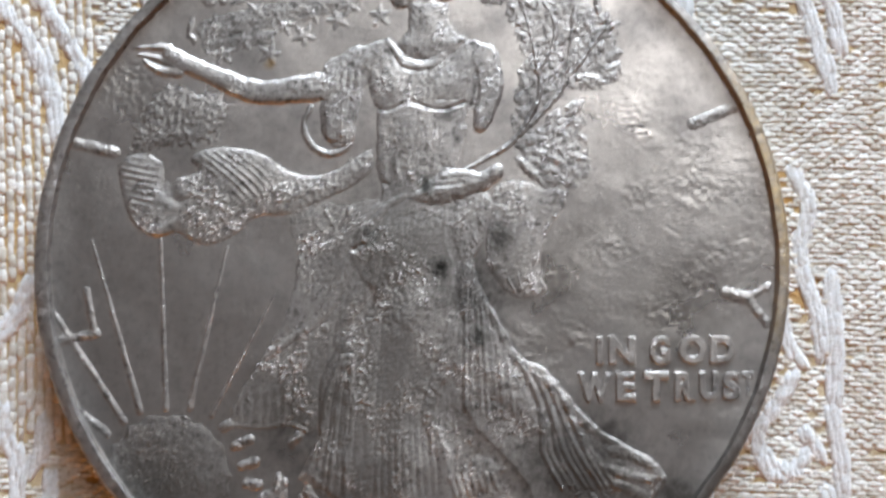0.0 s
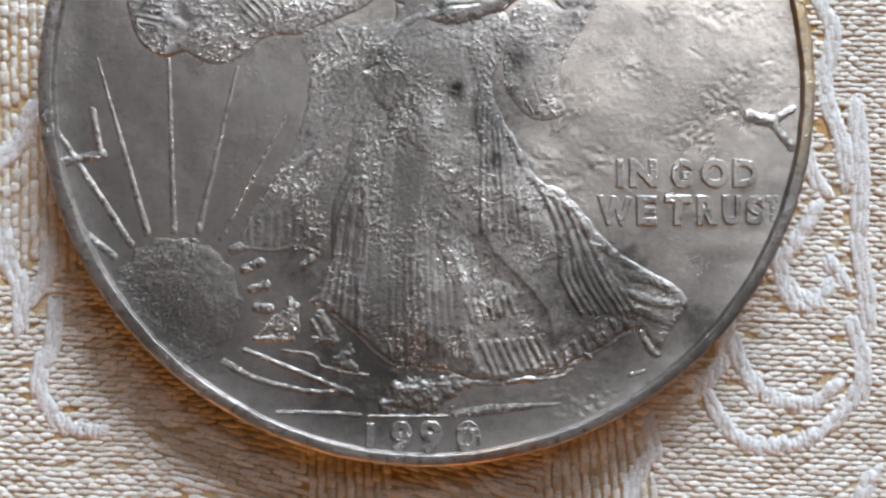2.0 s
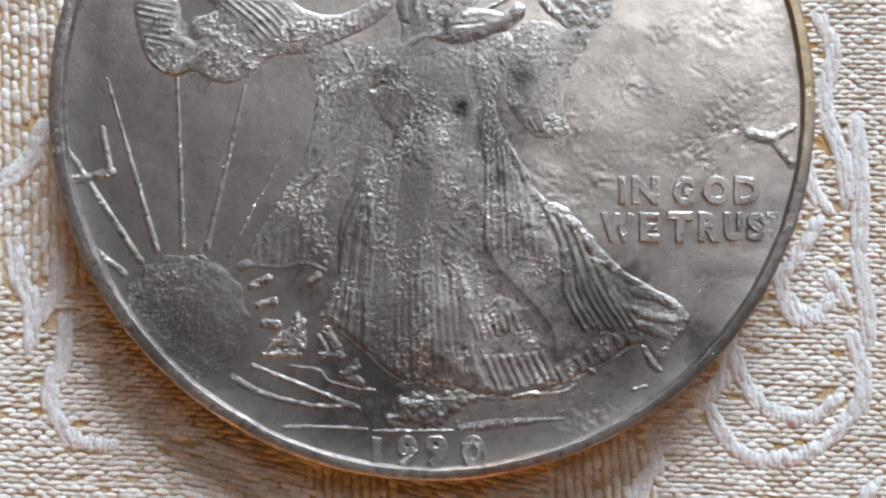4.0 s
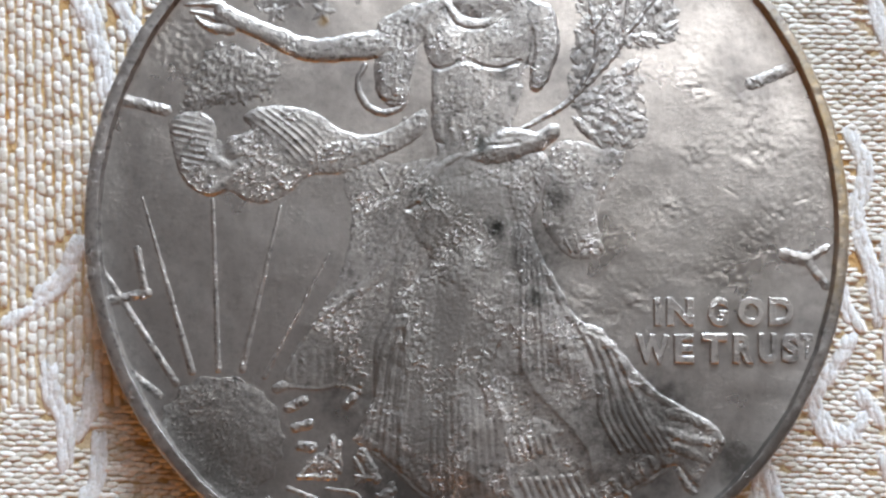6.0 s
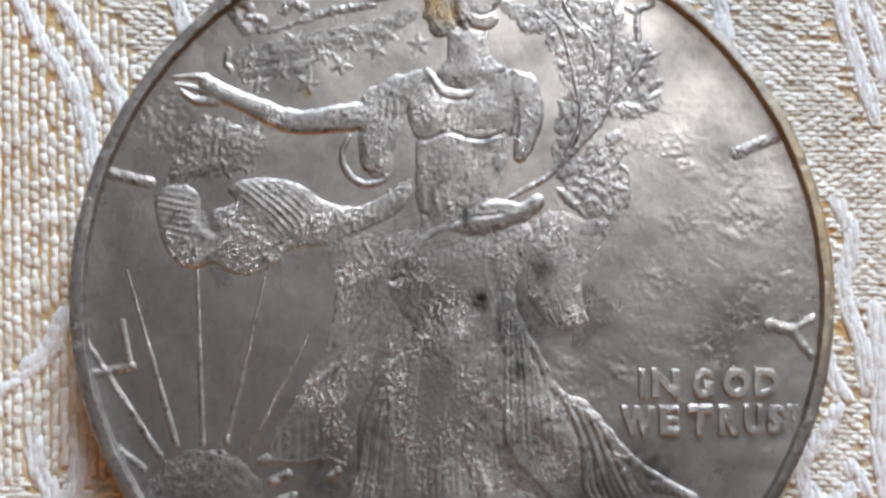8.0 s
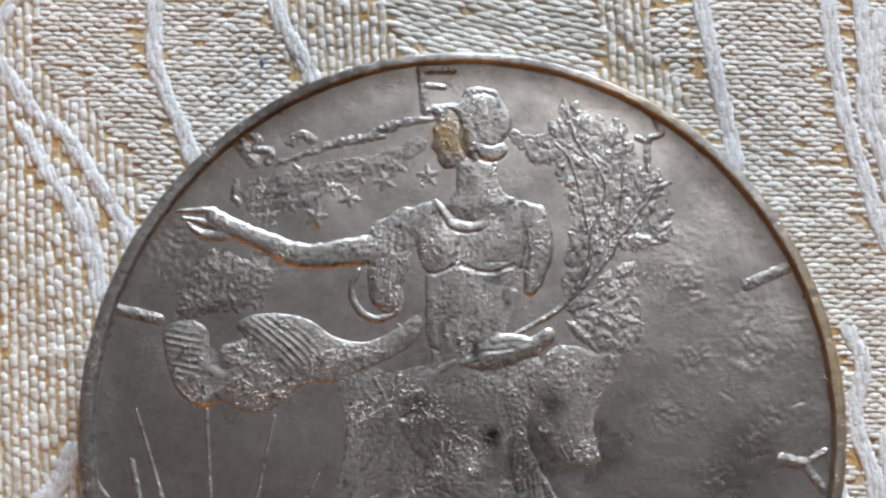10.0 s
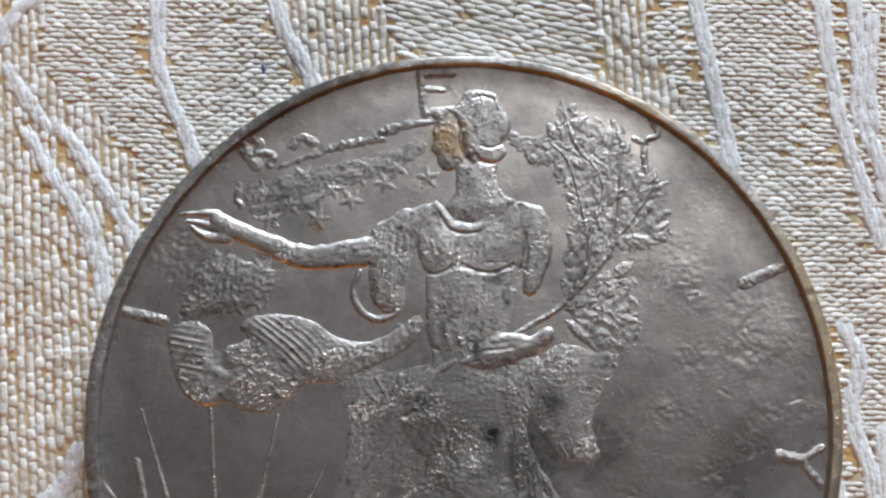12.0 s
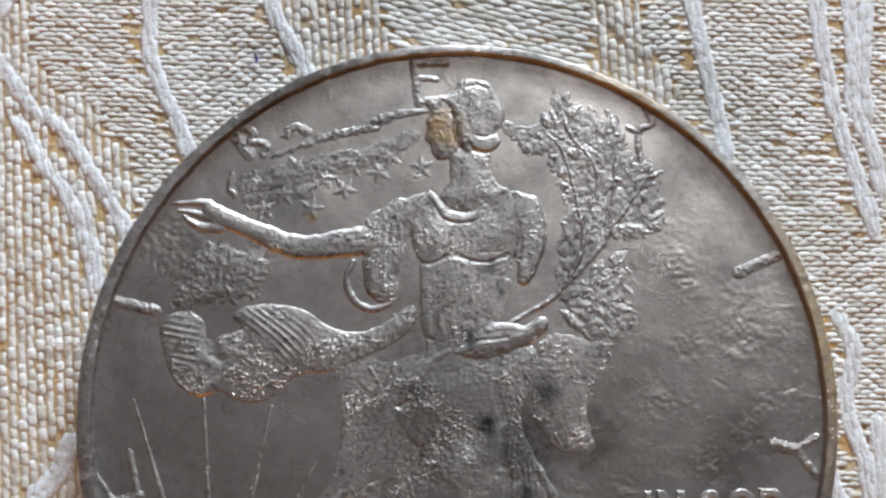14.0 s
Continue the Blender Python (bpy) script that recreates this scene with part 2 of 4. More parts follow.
SCRATCHES = [(17.66, 1.06), (18.22, 1.25), (15.86, 0.66), (16.39, 0.06), (15.42, 0.11), (15.84, -0.38), (16.71, 0.49), (17, 0.19), (7.22, 1.1), (6.8, 0.91), (12.47, 2.95), (12.59, 2.71), (7.84, 4.65), (8.27, 3.82), (9.32, 5.76), (9.47, 5.39), (15.1, -0.94), (15.7, -1.17), (13.77, 1.8), (14.52, 1.32)]


def field_z(x, y):
    r = np.hypot(x, y)
    patches = ((13.0, 1.5, 6.5, 8.5), (7.6, -4.6, 3.6, 2.6), (3.0, -16.9, 9.0, 1.5), (-16.0, 9.5, 3.0, 4.0))
    scaly = sum(np.clip(1.3 - np.hypot((x - px) / rx, (y - py) / ry), 0, 1) for px, py, rx, ry in patches) * np.clip(0.5 + vnoise(x, y, 1.6, 8), 0, 1)
    dents = scaly * (0.008 * vnoise(x * 0.6 + 0.9 * y, y - 0.4 * x, 0.7, 12) + 0.011 * np.minimum(vnoise(x + 0.5 * y, y, 0.42, 9), 0.1) + 0.014 * vnoise(x, y, 0.2, 10))
    for a, b in zip(SCRATCHES[::2], SCRATCHES[1::2]):
        d, _ = along(x, y, [a, b], 0.05)
        dents = dents - 0.025 * np.clip(-d / 0.05, 0, 1)
    spots = np.clip(vnoise(x, y, 0.17, 13) - 0.55, 0, 1) * np.clip(vnoise(x, y, 2.6, 14) + 0.25, 0, 1)
    dents = dents + 0.022 * spots
    return dents + FIELD - 0.18 * (r / RIM_IN) ** 2 + 0.06 * np.clip((r - 18.2) / 1.5, 0, 1) ** 2 + 0.036 * vnoise(x, y, 3.4, 5) + 0.007 * vnoise(x, y, 0.9, 6)


def relief(name, height, box, step, mat, parent, label=""):
    """A raised patch of the coin: the field's level plus height(x, y), cut away where nothing is raised."""
    x0, x1, y0, y1 = box
    xs, ys = np.arange(x0, x1 + step, step), np.arange(y0, y1 + step, step)
    x, y = np.meshgrid(xs, ys, indexing="ij")
    h = height(x, y)
    h = np.where(np.hypot(x, y) > RIM_IN + 0.12, 0, h)
    up = h > 0.002
    keep = up[:-1, :-1] | up[1:, :-1] | up[1:, 1:] | up[:-1, 1:]
    if not keep.any():
        return None
    z = field_z(x, y) + np.where(up, h, -0.015)
    idx = np.arange(x.size).reshape(x.shape)
    quads = np.stack([idx[:-1, :-1], idx[1:, :-1], idx[1:, 1:], idx[:-1, 1:]], -1)[keep]
    used, faces = np.unique(quads, return_inverse=True)
    verts = np.stack([x.ravel(), y.ravel(), z.ravel()], 1)[used]
    return part(name, mesh_of(name, verts, faces.reshape(-1, 4), mat), parent, label)


def ridge(name, pts, radii, height, parent, mat=None, label="", rough=0.0, smooth=True, step=0.045):
    """A raised stroke on the coin."""
    p = curve_through(pts) if smooth and len(pts) > 2 else np.asarray(pts, float)
    w = float(np.max(radii))
    box = (p[:, 0].min() - w - 0.1, p[:, 0].max() + w + 0.1, p[:, 1].min() - w - 0.1, p[:, 1].max() + w + 0.1)

    def f(x, y):
        d, s = along(x, y, p, radii)
        if rough:
            d = d + rough * vnoise(x, y, 0.25, 31)
        worn = np.clip(0.85 + 0.35 * vnoise(x, y, 0.16, 32) + 0.25 * vnoise(x, y, 0.5, 34), 0.3, 1.2)
        return (0.36 * dome(d, height, w) + swell(d, 0.28 * height, w)) * worn
    return relief(name, f, box, step, mat or M_RELIEF, parent, label)


# ---- room ----
T = 0.12
L, H0, H1 = 2.0, -0.76, 1.80
def slab(name, lo, hi, mat):
    return tagged(new(name, box_mesh(name, lo, hi, mat)), kind="structure")
W, S = -1.5, -1.2
slab("floor", (W - T, S - T, H0 - T), (L + T, 1.3, H0), M_FLOOR)
# ceiling left open round the added lamp
rx0, rx1, ry0, ry1 = OVERHEAD_FILL[0] - 0.57, OVERHEAD_FILL[0] + 0.57, OVERHEAD_FILL[1] - 0.42, min(OVERHEAD_FILL[1] + 0.42, 1.29)
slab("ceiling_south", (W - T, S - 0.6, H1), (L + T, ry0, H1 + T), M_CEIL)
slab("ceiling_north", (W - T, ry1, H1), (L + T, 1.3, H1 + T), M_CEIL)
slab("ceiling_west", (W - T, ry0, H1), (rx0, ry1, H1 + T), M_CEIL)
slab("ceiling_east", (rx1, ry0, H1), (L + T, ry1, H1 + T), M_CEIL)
slab("wall_west", (W - T, S, H0), (W, 1.18, H1), M_WALL)
slab("wall_east", (L, S, H0), (L + T, 1.18, H1), M_WALL)
# opening in the south wall made only to let the added warm fill in
dx0, dx1, dz1 = WARM_FILL[0] - 0.82, WARM_FILL[0] + 0.82, WARM_FILL[2] + 0.25
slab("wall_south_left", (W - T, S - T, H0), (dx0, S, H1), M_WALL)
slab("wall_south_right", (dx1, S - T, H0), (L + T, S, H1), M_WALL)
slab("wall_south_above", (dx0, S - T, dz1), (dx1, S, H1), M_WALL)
slab("wall_behind_fill", (W - T, S - 0.6, H0), (L + T, S - 0.5, H1), M_WALL)
wx0, wx1, wz0, wz1 = WINDOW[0] - 0.42, WINDOW[0] + 0.42, WINDOW[2] - 0.25, WINDOW[2] + 0.25
slab("wall_north_left", (W - T, 1.18, H0), (wx0, 1.30, H1), M_WALL)
slab("wall_north_right", (wx1, 1.18, H0), (L + T, 1.30, H1), M_WALL)
slab("wall_north_below", (wx0, 1.18, H0), (wx1, 1.30, wz0), M_WALL)
slab("wall_north_above", (wx0, 1.18, wz1), (wx1, 1.30, H1), M_WALL)
table = thing("table", "brown wooden table under the cream tablecloth", "table")
TOP = -0.0045
part("tabletop", box_mesh("tabletop", (-0.6, -0.45, TOP - 0.03), (0.6, 0.45, TOP), M_WOOD), table)
for sx in (-0.55, 0.55):
    for sy in (-0.4, 0.4):
        part("leg", box_mesh("leg", (sx - 0.03, sy - 0.03, H0), (sx + 0.03, sy + 0.03, TOP - 0.03), M_WOOD), table)

# ---- tablecloth ----
cloth = thing("tablecloth", "cream damask tablecloth with woven gold ground and raised white cords", "tablecloth")


def cloth_z(x, y):
    r = np.hypot(x, y)
    dip = np.clip((25.5 - r) / 4.5, 0, 1)
    return -2.40 - 0.35 * dip * dip * (3 - 2 * dip) + 0.10 * vnoise(x, y, 7.0, 11) * np.clip((r - 20.5) / 3, 0, 1)


xs = np.concatenate([np.linspace(-400, -46, 12), np.arange(-45, 45.1, 0.5), np.linspace(46, 400, 12)])
x, y = np.meshgrid(xs, xs * 0.95, indexing="ij")
idx = np.arange(x.size).reshape(x.shape)
quads = np.stack([idx[:-1, :-1], idx[1:, :-1], idx[1:, 1:], idx[:-1, 1:]], -1).reshape(-1, 4)
top = np.stack([x.ravel(), y.ravel(), cloth_z(x, y).ravel()], 1)
under = top * (1, 1, 0) + (0, 0, -4.4)
edge = np.concatenate([idx[:, 0], idx[-1, 1:], idx[-2::-1, -1], idx[0, -2:0:-1]])
skirt = np.stack([edge, edge + x.size, np.roll(edge, -1) + x.size, np.roll(edge, -1)], -1)
part("ground_weave", mesh_of("ground_weave", np.concatenate([top, under]), np.concatenate([quads, quads[:, ::-1] + x.size, skirt]), M_GROUND), cloth, "golden brown ground weave")


def stitches(name, places, length, width, mat, label, rise=0.05, blunt=3.0):
    """Many short thread floats in one mesh: x, y, turn and length factor of each."""
    rings, sides = 6, 7
    u = np.array([0.0, 0.06, 0.30, 0.70, 0.94, 1.0])
    prof = np.sqrt(np.maximum(1 - np.abs(2 * u - 1) ** blunt, 0.05))
    ang = np.arange(sides) / sides * 2 * np.pi
    tx = np.repeat((u - 0.5), sides)
    ty = (prof[:, None] * np.cos(ang)).ravel()
    tz = (prof[:, None] * np.sin(ang)).ravel()
    arch = np.repeat(1 - (2 * u - 1) ** 2, sides)
    n = len(places)
    px, py, turn, fac = np.asarray(places).T
    rs = np.random.RandomState(len(places))
    wid = width * rs.uniform(0.7, 1.25, n)
    lx = tx[None] * (length * fac)[:, None]
    ly = ty[None] * wid[:, None] / 2
    c, s = np.cos(turn)[:, None], np.sin(turn)[:, None]
    x, y = px[:, None] + c * lx - s * ly, py[:, None] + s * lx + c * ly
    z = cloth_z(x, y) + (rise + rs.uniform(-0.03, 0.03, n))[:, None] * arch[None] + tz[None] * wid[:, None] * 0.19
    verts = np.stack([x, y, z], -1).reshape(-1, 3)
    k = np.arange(rings * sides).reshape(rings, sides)
    f = np.stack([k[:-1], np.roll(k[:-1], -1, 1), np.roll(k[1:], -1, 1), k[1:]], -1).reshape(-1, 4)
    faces = (np.arange(n)[:, None, None] * rings * sides + f[None]).reshape(-1, 4)
    return tagged(part(name, mesh_of(name, verts, faces, mat), cloth, label), kind="stuff")


# zones of the damask: upright ribs, level brick floats, slanting floats
RIBS = [(-24.85, 17.02), (-22.84, 13.76), (-21.31, 16.03), (-25.03, 12.8), (-24.01, 10.54), (-19.98, 13.75), (-6.94, 22.62), (-5.64, 20.95), (9.32, 22.61), (9.61, 20.61), (11.52, 18.95), (-25.66, 22.29)] + [(-24.28, 11.57), (-24.13, 8.33), (-23.95, 4.17), (-23.73, -0.57), (-22.23, -6.78), (-24.02, -8.03), (-20.95, -8.0), (-21.69, -4.92)] + [(-22.72, -8.77), (-18.8, -8.42), (-4.89, -20.93), (-3.08, -21.5), (-4.31, -19.74), (7.57, -20.81), (8.02, -19.32)]
BRICKS = [(-22.44, 22.29), (-20.12, 19.64), (-18.46, 17.01), (-17.28, 14.07), (-13.4, 21.62), (-12.71, 18.31), (-15.3, 19.63), (17.47, 21.61), (18.29, 16.96), (18.77, 12.37), (23.82, 16.95), (21.25, 9.77), (16.59, 14.66), (12.57, 21.94), (13.73, 16.63), (13.01, 19.94)] + [(-23.23, -11.99), (-20.8, -11.66), (-20.98, -14.69), (-23.4, -15.01), (21.88, 10.31), (21.18, 7.69), (22.71, 4.81), (22.89, -0.62), (20.56, -6.29), (22.44, -6.27), (21.34, -13.06), (22.97, -9.98)] + [(-22.24, -13.02), (-22.09, -16.63), (-18.39, -19.57), (-19.81, -21.36), (-15.35, -21.02), (-17.75, -12.37), (-16.18, -14.16), (-12.47, -17.13), (16.16, -20.74), (20.68, -20.7), (14.67, -18.07), (19.3, -13.19), (20.84, -12.57), (21.81, -9.5), (19.21, -18.62), (23.74, -19.18), (23.88, -13.15)]
SLANTS = [(-2.4, 22.28), (0.2, 22.28), (2.79, 21.61), (6.05, 21.61)] + [(-10.02, -19.19), (-8.48, -20.96), (-0.09, -21.18), (2.01, -20.87), (5.01, -20.84), (-12.41, -19.51)]
ZONES = np.array([(px, py, k) for k, group in enumerate((RIBS, BRICKS, SLANTS)) for px, py in group])
rs = np.random.RandomState(4)
# lines of long upright floats that draw the leaves and stems of the damask
CORDS = [[(-25.9, 19.97), (-24.22, 17.34), (-22.27, 16.03), (-21.27, 14.41), (-19.95, 12.46), (-18.79, 10.53), (-18.28, 8.93)], [(-24.82, 16.36), (-23.15, 13.76), (-21.84, 12.14), (-20.82, 9.58)], [(-17.58, 23.95), (-17.53, 21.62), (-17.4, 19.97), (-16.56, 17.99), (-15.72, 16.02), (-15.15, 14.56)],
         [(-10.84, 23.95), (-10.34, 22.62), (-9.45, 20.95), (-8.48, 19.3)], [(13.45, 23.96), (13.73, 22.28), (14.22, 19.94), (14.73, 17.62), (15.36, 14.66)], [(20.77, 23.96), (20.98, 20.94), (21.28, 18.61), (21.69, 16.62), (22.46, 13.99), (23.4, 11.06)],
         [(22.64, 23.96), (22.77, 21.61), (22.82, 19.6), (22.61, 17.61), (23.57, 14.97), (24.1, 12.36)], [(23.75, 22.95), (23.28, 19.6), (23.33, 16.95)], [(-26.6, 21.62), (-25.69, 23.28), (-24.43, 24.29)],
         [(-25.04, -5.88), (-23.84, -5.1), (-22.65, -4.15), (-21.77, -3.05)], [(-23.26, -4.31), (-22.08, -3.06), (-21.46, -1.49)], [(-21.11, 11.29), (-20.54, 9.03), (-20.31, 7.1)],
         [(21.44, 5.11), (22.19, 3.2), (21.66, 0.95), (21.79, -0.63)], [(21.79, -0.63), (22.53, -2.51), (22.78, -5.02)], [(19.25, -9.1), (20.21, -7.85), (21.19, -6.29)], [(19.08, -9.87), (19.52, -11.4), (20.6, -11.69), (21.71, -10.61)],
         [(20.63, -2.85), (20.91, -4.42), (21.83, -5.66)], [(22.89, 12.29), (23.63, 10.01)], [(23.36, -0.93), (23.5, -3.76), (23.35, -7.5)],
         [(16.55, -13.68), (16.98, -15.03), (17.73, -16.23), (19.24, -16.88), (20.76, -16.87), (21.99, -15.89)], [(15.14, -16.71), (15.88, -18.05), (16.78, -18.94), (17.99, -19.29), (19.5, -19.07), (21.03, -18.45), (22.26, -17.39), (23.05, -16.18)],
         [(22.82, -12.85), (23.39, -14.67), (23.26, -16.48)], [(23.22, -8.25), (23.63, -10.71), (23.74, -12.54)], [(18.9, -9.23), (19.34, -10.45), (20.55, -11.5), (21.62, -11.34)], [(21.81, -9.5), (22.4, -10.57)],
         [(11.95, -18.09), (12.18, -19.58), (11.33, -20.63), (10.87, -21.97)], [(16.25, -12.92), (15.92, -14.74), (14.69, -16.26)], [(23.86, -20.67), (23.08, -21.86)],
         [(-19.8, -12.39), (-19.85, -14.2), (-20.5, -16.01), (-19.96, -17.5), (-19.02, -18.54), (-16.92, -18.81)], [(-22.74, -8.47), (-22.37, -9.99), (-21.72, -11.2), (-21.57, -13.32)], [(-21.09, -11.8), (-20.38, -10.57), (-20.29, -9.05)]]
CORD_POINTS = np.concatenate([curve_through(pts, n=6) for pts in CORDS])


def zone(x, y):
    wx, wy = x + 0.5 * vnoise(x, y, 2.5, 21), y + 0.5 * vnoise(x, y, 2.5, 22)
    d = (wx[..., None] - ZONES[:, 0]) ** 2 + (wy[..., None] - ZONES[:, 1]) ** 2
    return ZONES[d.argmin(-1), 2]


def beside_cord(x, y):
    """How near a place lies to the bare strip along a cord."""
    near = np.full(x.shape, 9.0)
    for cx, cy in CORD_POINTS:
        near = np.minimum(near, np.hypot((x - cx + 0.42) / 0.75, (y - cy) / 0.5))
    return near


def lay(kind, dx, dy, turn, shift):
    i, j = np.meshgrid(np.arange(-110, 111), np.arange(-165, 166), indexing="ij")
    u, v = (i + shift * (j % 2)) * dx, j * dy
    c, s = math.cos(turn), math.sin(turn)
    px, py = (c * u - s * v).ravel(), (s * u + c * v).ravel()
    px, py = px + rs.uniform(-0.05, 0.05, px.size), py + rs.uniform(-0.045, 0.045, px.size)
    ok = (np.hypot(px, py) > 19.4) & (np.abs(px) < 31) & (np.abs(py) < 30)
    px, py = px[ok], py[ok]
    bare = (rs.uniform(0, 1, px.size) < 0.012) | ((beside_cord(px, py) < 1) & (rs.uniform(0, 1, px.size) < 0.28))
    ok = ~bare & (zone(px, py) == kind)
    px, py = px[ok], py[ok]
    return np.stack([px, py, turn + rs.uniform(-0.09, 0.09, px.size) + 0.12 * vnoise(px, py, 4.0, 26), rs.uniform(0.78, 1.25, px.size)], 1)


stitches("rib_thread", lay(0, 0.62, 0.50, math.pi / 2 + 0.05, 0.37), 0.80, 0.44, M_FLOAT, "upright rows of cream thread", 0.03, 9.0)
stitches("brick_thread", lay(1, 0.76, 0.285, -0.03, 0.5), 0.84, 0.33, M_FLOAT, "staggered level floats of cream thread")
stitches("slant_thread", lay(2, 1.1, 0.32, -0.22, 0.5), 1.25, 0.37, M_FLOAT, "slanting floats of cream thread")


def cord(pts):
    """A line of long upright floats, side by side where the line runs level and overlapping where it climbs."""
    p = curve_through(pts, n=24)
    s = np.concatenate([[0], np.cumsum(np.hypot(*np.diff(p, axis=0).T))])
    q = np.arange(0, s[-1], 0.27)
    cx, cy = np.interp(q, s, p[:, 0]), np.interp(q, s, p[:, 1])
    ang = np.arctan2(np.gradient(cy), np.gradient(cx))
    ang = np.where(np.sin(ang) < 0, ang + np.pi, ang)
    lean = np.pi / 2 + 0.55 * (ang - np.pi / 2) * (np.abs(ang - np.pi / 2) < 1.0)
    rows = []
    for off in (-0.24, 0.0, 0.24):
        side = off * np.abs(np.sin(ang)) + rs.uniform(-0.08, 0.08, len(q))
        rows.append(np.stack([cx + side, cy + rs.uniform(-0.15, 0.15, len(q)), lean + rs.uniform(-0.06, 0.06, len(q)), rs.uniform(0.8, 1.2, len(q)) * (0.75 + 0.75 * np.abs(np.sin(ang)) ** 3)], 1))
    return stitches("raised_cord", np.concatenate(rows), 1.1, 0.46, M_CORD, "raised white cotton cord", 0.06)


for pts in CORDS:
    cord(pts)

# ---- coin ----
coin = thing("silver_coin", "worn silver coin with raised figure, lying on the tablecloth", "coin")
BASE = -2.75
n = 720
th = np.arange(n) / n * 2 * np.pi
prof = [(RIM_IN - 0.04, FIELD - 0.4), (RIM_IN - 0.02, FIELD - 0.15), (RIM_IN + 0.09, -0.06), (RIM_IN + 0.10, -0.02), (RIM_IN + 0.115, -0.004), (RIM_IN + 0.135, 0.003), (RIM_IN + 0.16, 0.004), (RADIUS - 0.16, 0.004),
        (RADIUS - 0.12, -0.01), (RADIUS - 0.03, -0.09), (RADIUS, -0.18), (RADIUS, BASE + 0.18), (RADIUS - 0.1, BASE + 0.03), (RADIUS - 0.3, BASE), (RADIUS - 6, BASE)]
nicks = np.clip(vnoise(20 * np.cos(th), 20 * np.sin(th), 0.45, 39) - 0.55, 0, 0.4)
verts = []
for k, (r, z) in enumerate(prof):
    reed = 0.02 * (np.arange(n) % 4 < 2) if k in (10, 11) else 0
    wob = (0.025 * vnoise(r * np.cos(th), r * np.sin(th), 0.8, 40) + 0.02 * vnoise(r * np.cos(th), r * np.sin(th), 0.3, 41)) * (k < 10)
    rr = r - reed + wob + nicks * (0.05 if k in (3, 4, 5) else -0.06 if k in (8, 9) else 0)
    off = 0.0 if k < 7 else 1.0
    verts.append(np.stack([rr * np.cos(th) - 0.06 * off, rr * np.sin(th) * (1.0 - 0.007 * off) + 0.04 - 0.06 * off, z + 0.5 * wob - 0.06 * nicks * (4 <= k <= 8)], 1))
m = len(prof)
k = np.arange(m * n).reshape(m, n)
faces = np.stack([k[:-1], k[1:], np.roll(k[1:], -1, 1), np.roll(k[:-1], -1, 1)], -1).reshape(-1, 4)
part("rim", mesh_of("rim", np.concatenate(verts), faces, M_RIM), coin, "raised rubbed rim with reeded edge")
step = 0.07
xs = np.arange(-RIM_IN, RIM_IN + step, step)
x, y = np.meshgrid(xs, xs, indexing="ij")
inside = np.hypot(x, y) < RIM_IN + 0.1
idx = np.arange(x.size).reshape(x.shape)
keep = inside[:-1, :-1] & inside[1:, 1:] & inside[1:, :-1] & inside[:-1, 1:]
quads = np.stack([idx[:-1, :-1], idx[1:, :-1], idx[1:, 1:], idx[:-1, 1:]], -1)[keep]
used, faces = np.unique(quads, return_inverse=True)
part("field", mesh_of("field", np.stack([x.ravel(), y.ravel(), field_z(x, y).ravel()], 1)[used], faces.reshape(-1, 4), M_FIELD), coin, "smooth tarnished field")

# letters round the edge
for pts, w in (([(-17.75, -1.98), (-17.24, -4.37)], 0.17), ([(-17.12, -4.31), (-19.41, -4.85)], 0.2), ([(-19.18, 6.21), (-16.49, 5.59)], 0.25),
               ([(-2.44, 19.44), (-2.2, 17.04)], 0.2), ([(-2.38, 19.28), (-0.63, 19.35)], 0.16), ([(-2.22, 18.51), (-1.19, 18.42)], 0.15), ([(-2.23, 17.11), (-0.82, 17.17)], 0.15),
               ([(-12.47, 15.46), (-11.52, 14.2)], 0.3), ([(-12.01, 15.71), (-11.32, 15.46), (-11.53, 14.89)], 0.2), ([(-11.38, 14.89), (-10.63, 14.76), (-10.75, 14.2)], 0.2),
               ([(10.05, 13.87), (10.02, 15.45), (10.78, 15.9), (10.43, 16.72)], 0.16), ([(9.46, 15.64), (10.08, 15.39)], 0.15),
               ([(15.31, 7.54), (17.51, 8.47)], 0.26), ([(16.99, -1.8), (18.26, -2.1)], 0.26), ([(18.2, -2.1), (19.33, -1.39)], 0.16), ([(18.2, -2.1), (19.19, -3.43)], 0.2)):
    ridge("letter_stroke", pts, w * 1.3, 0.10, coin, rough=0.03)

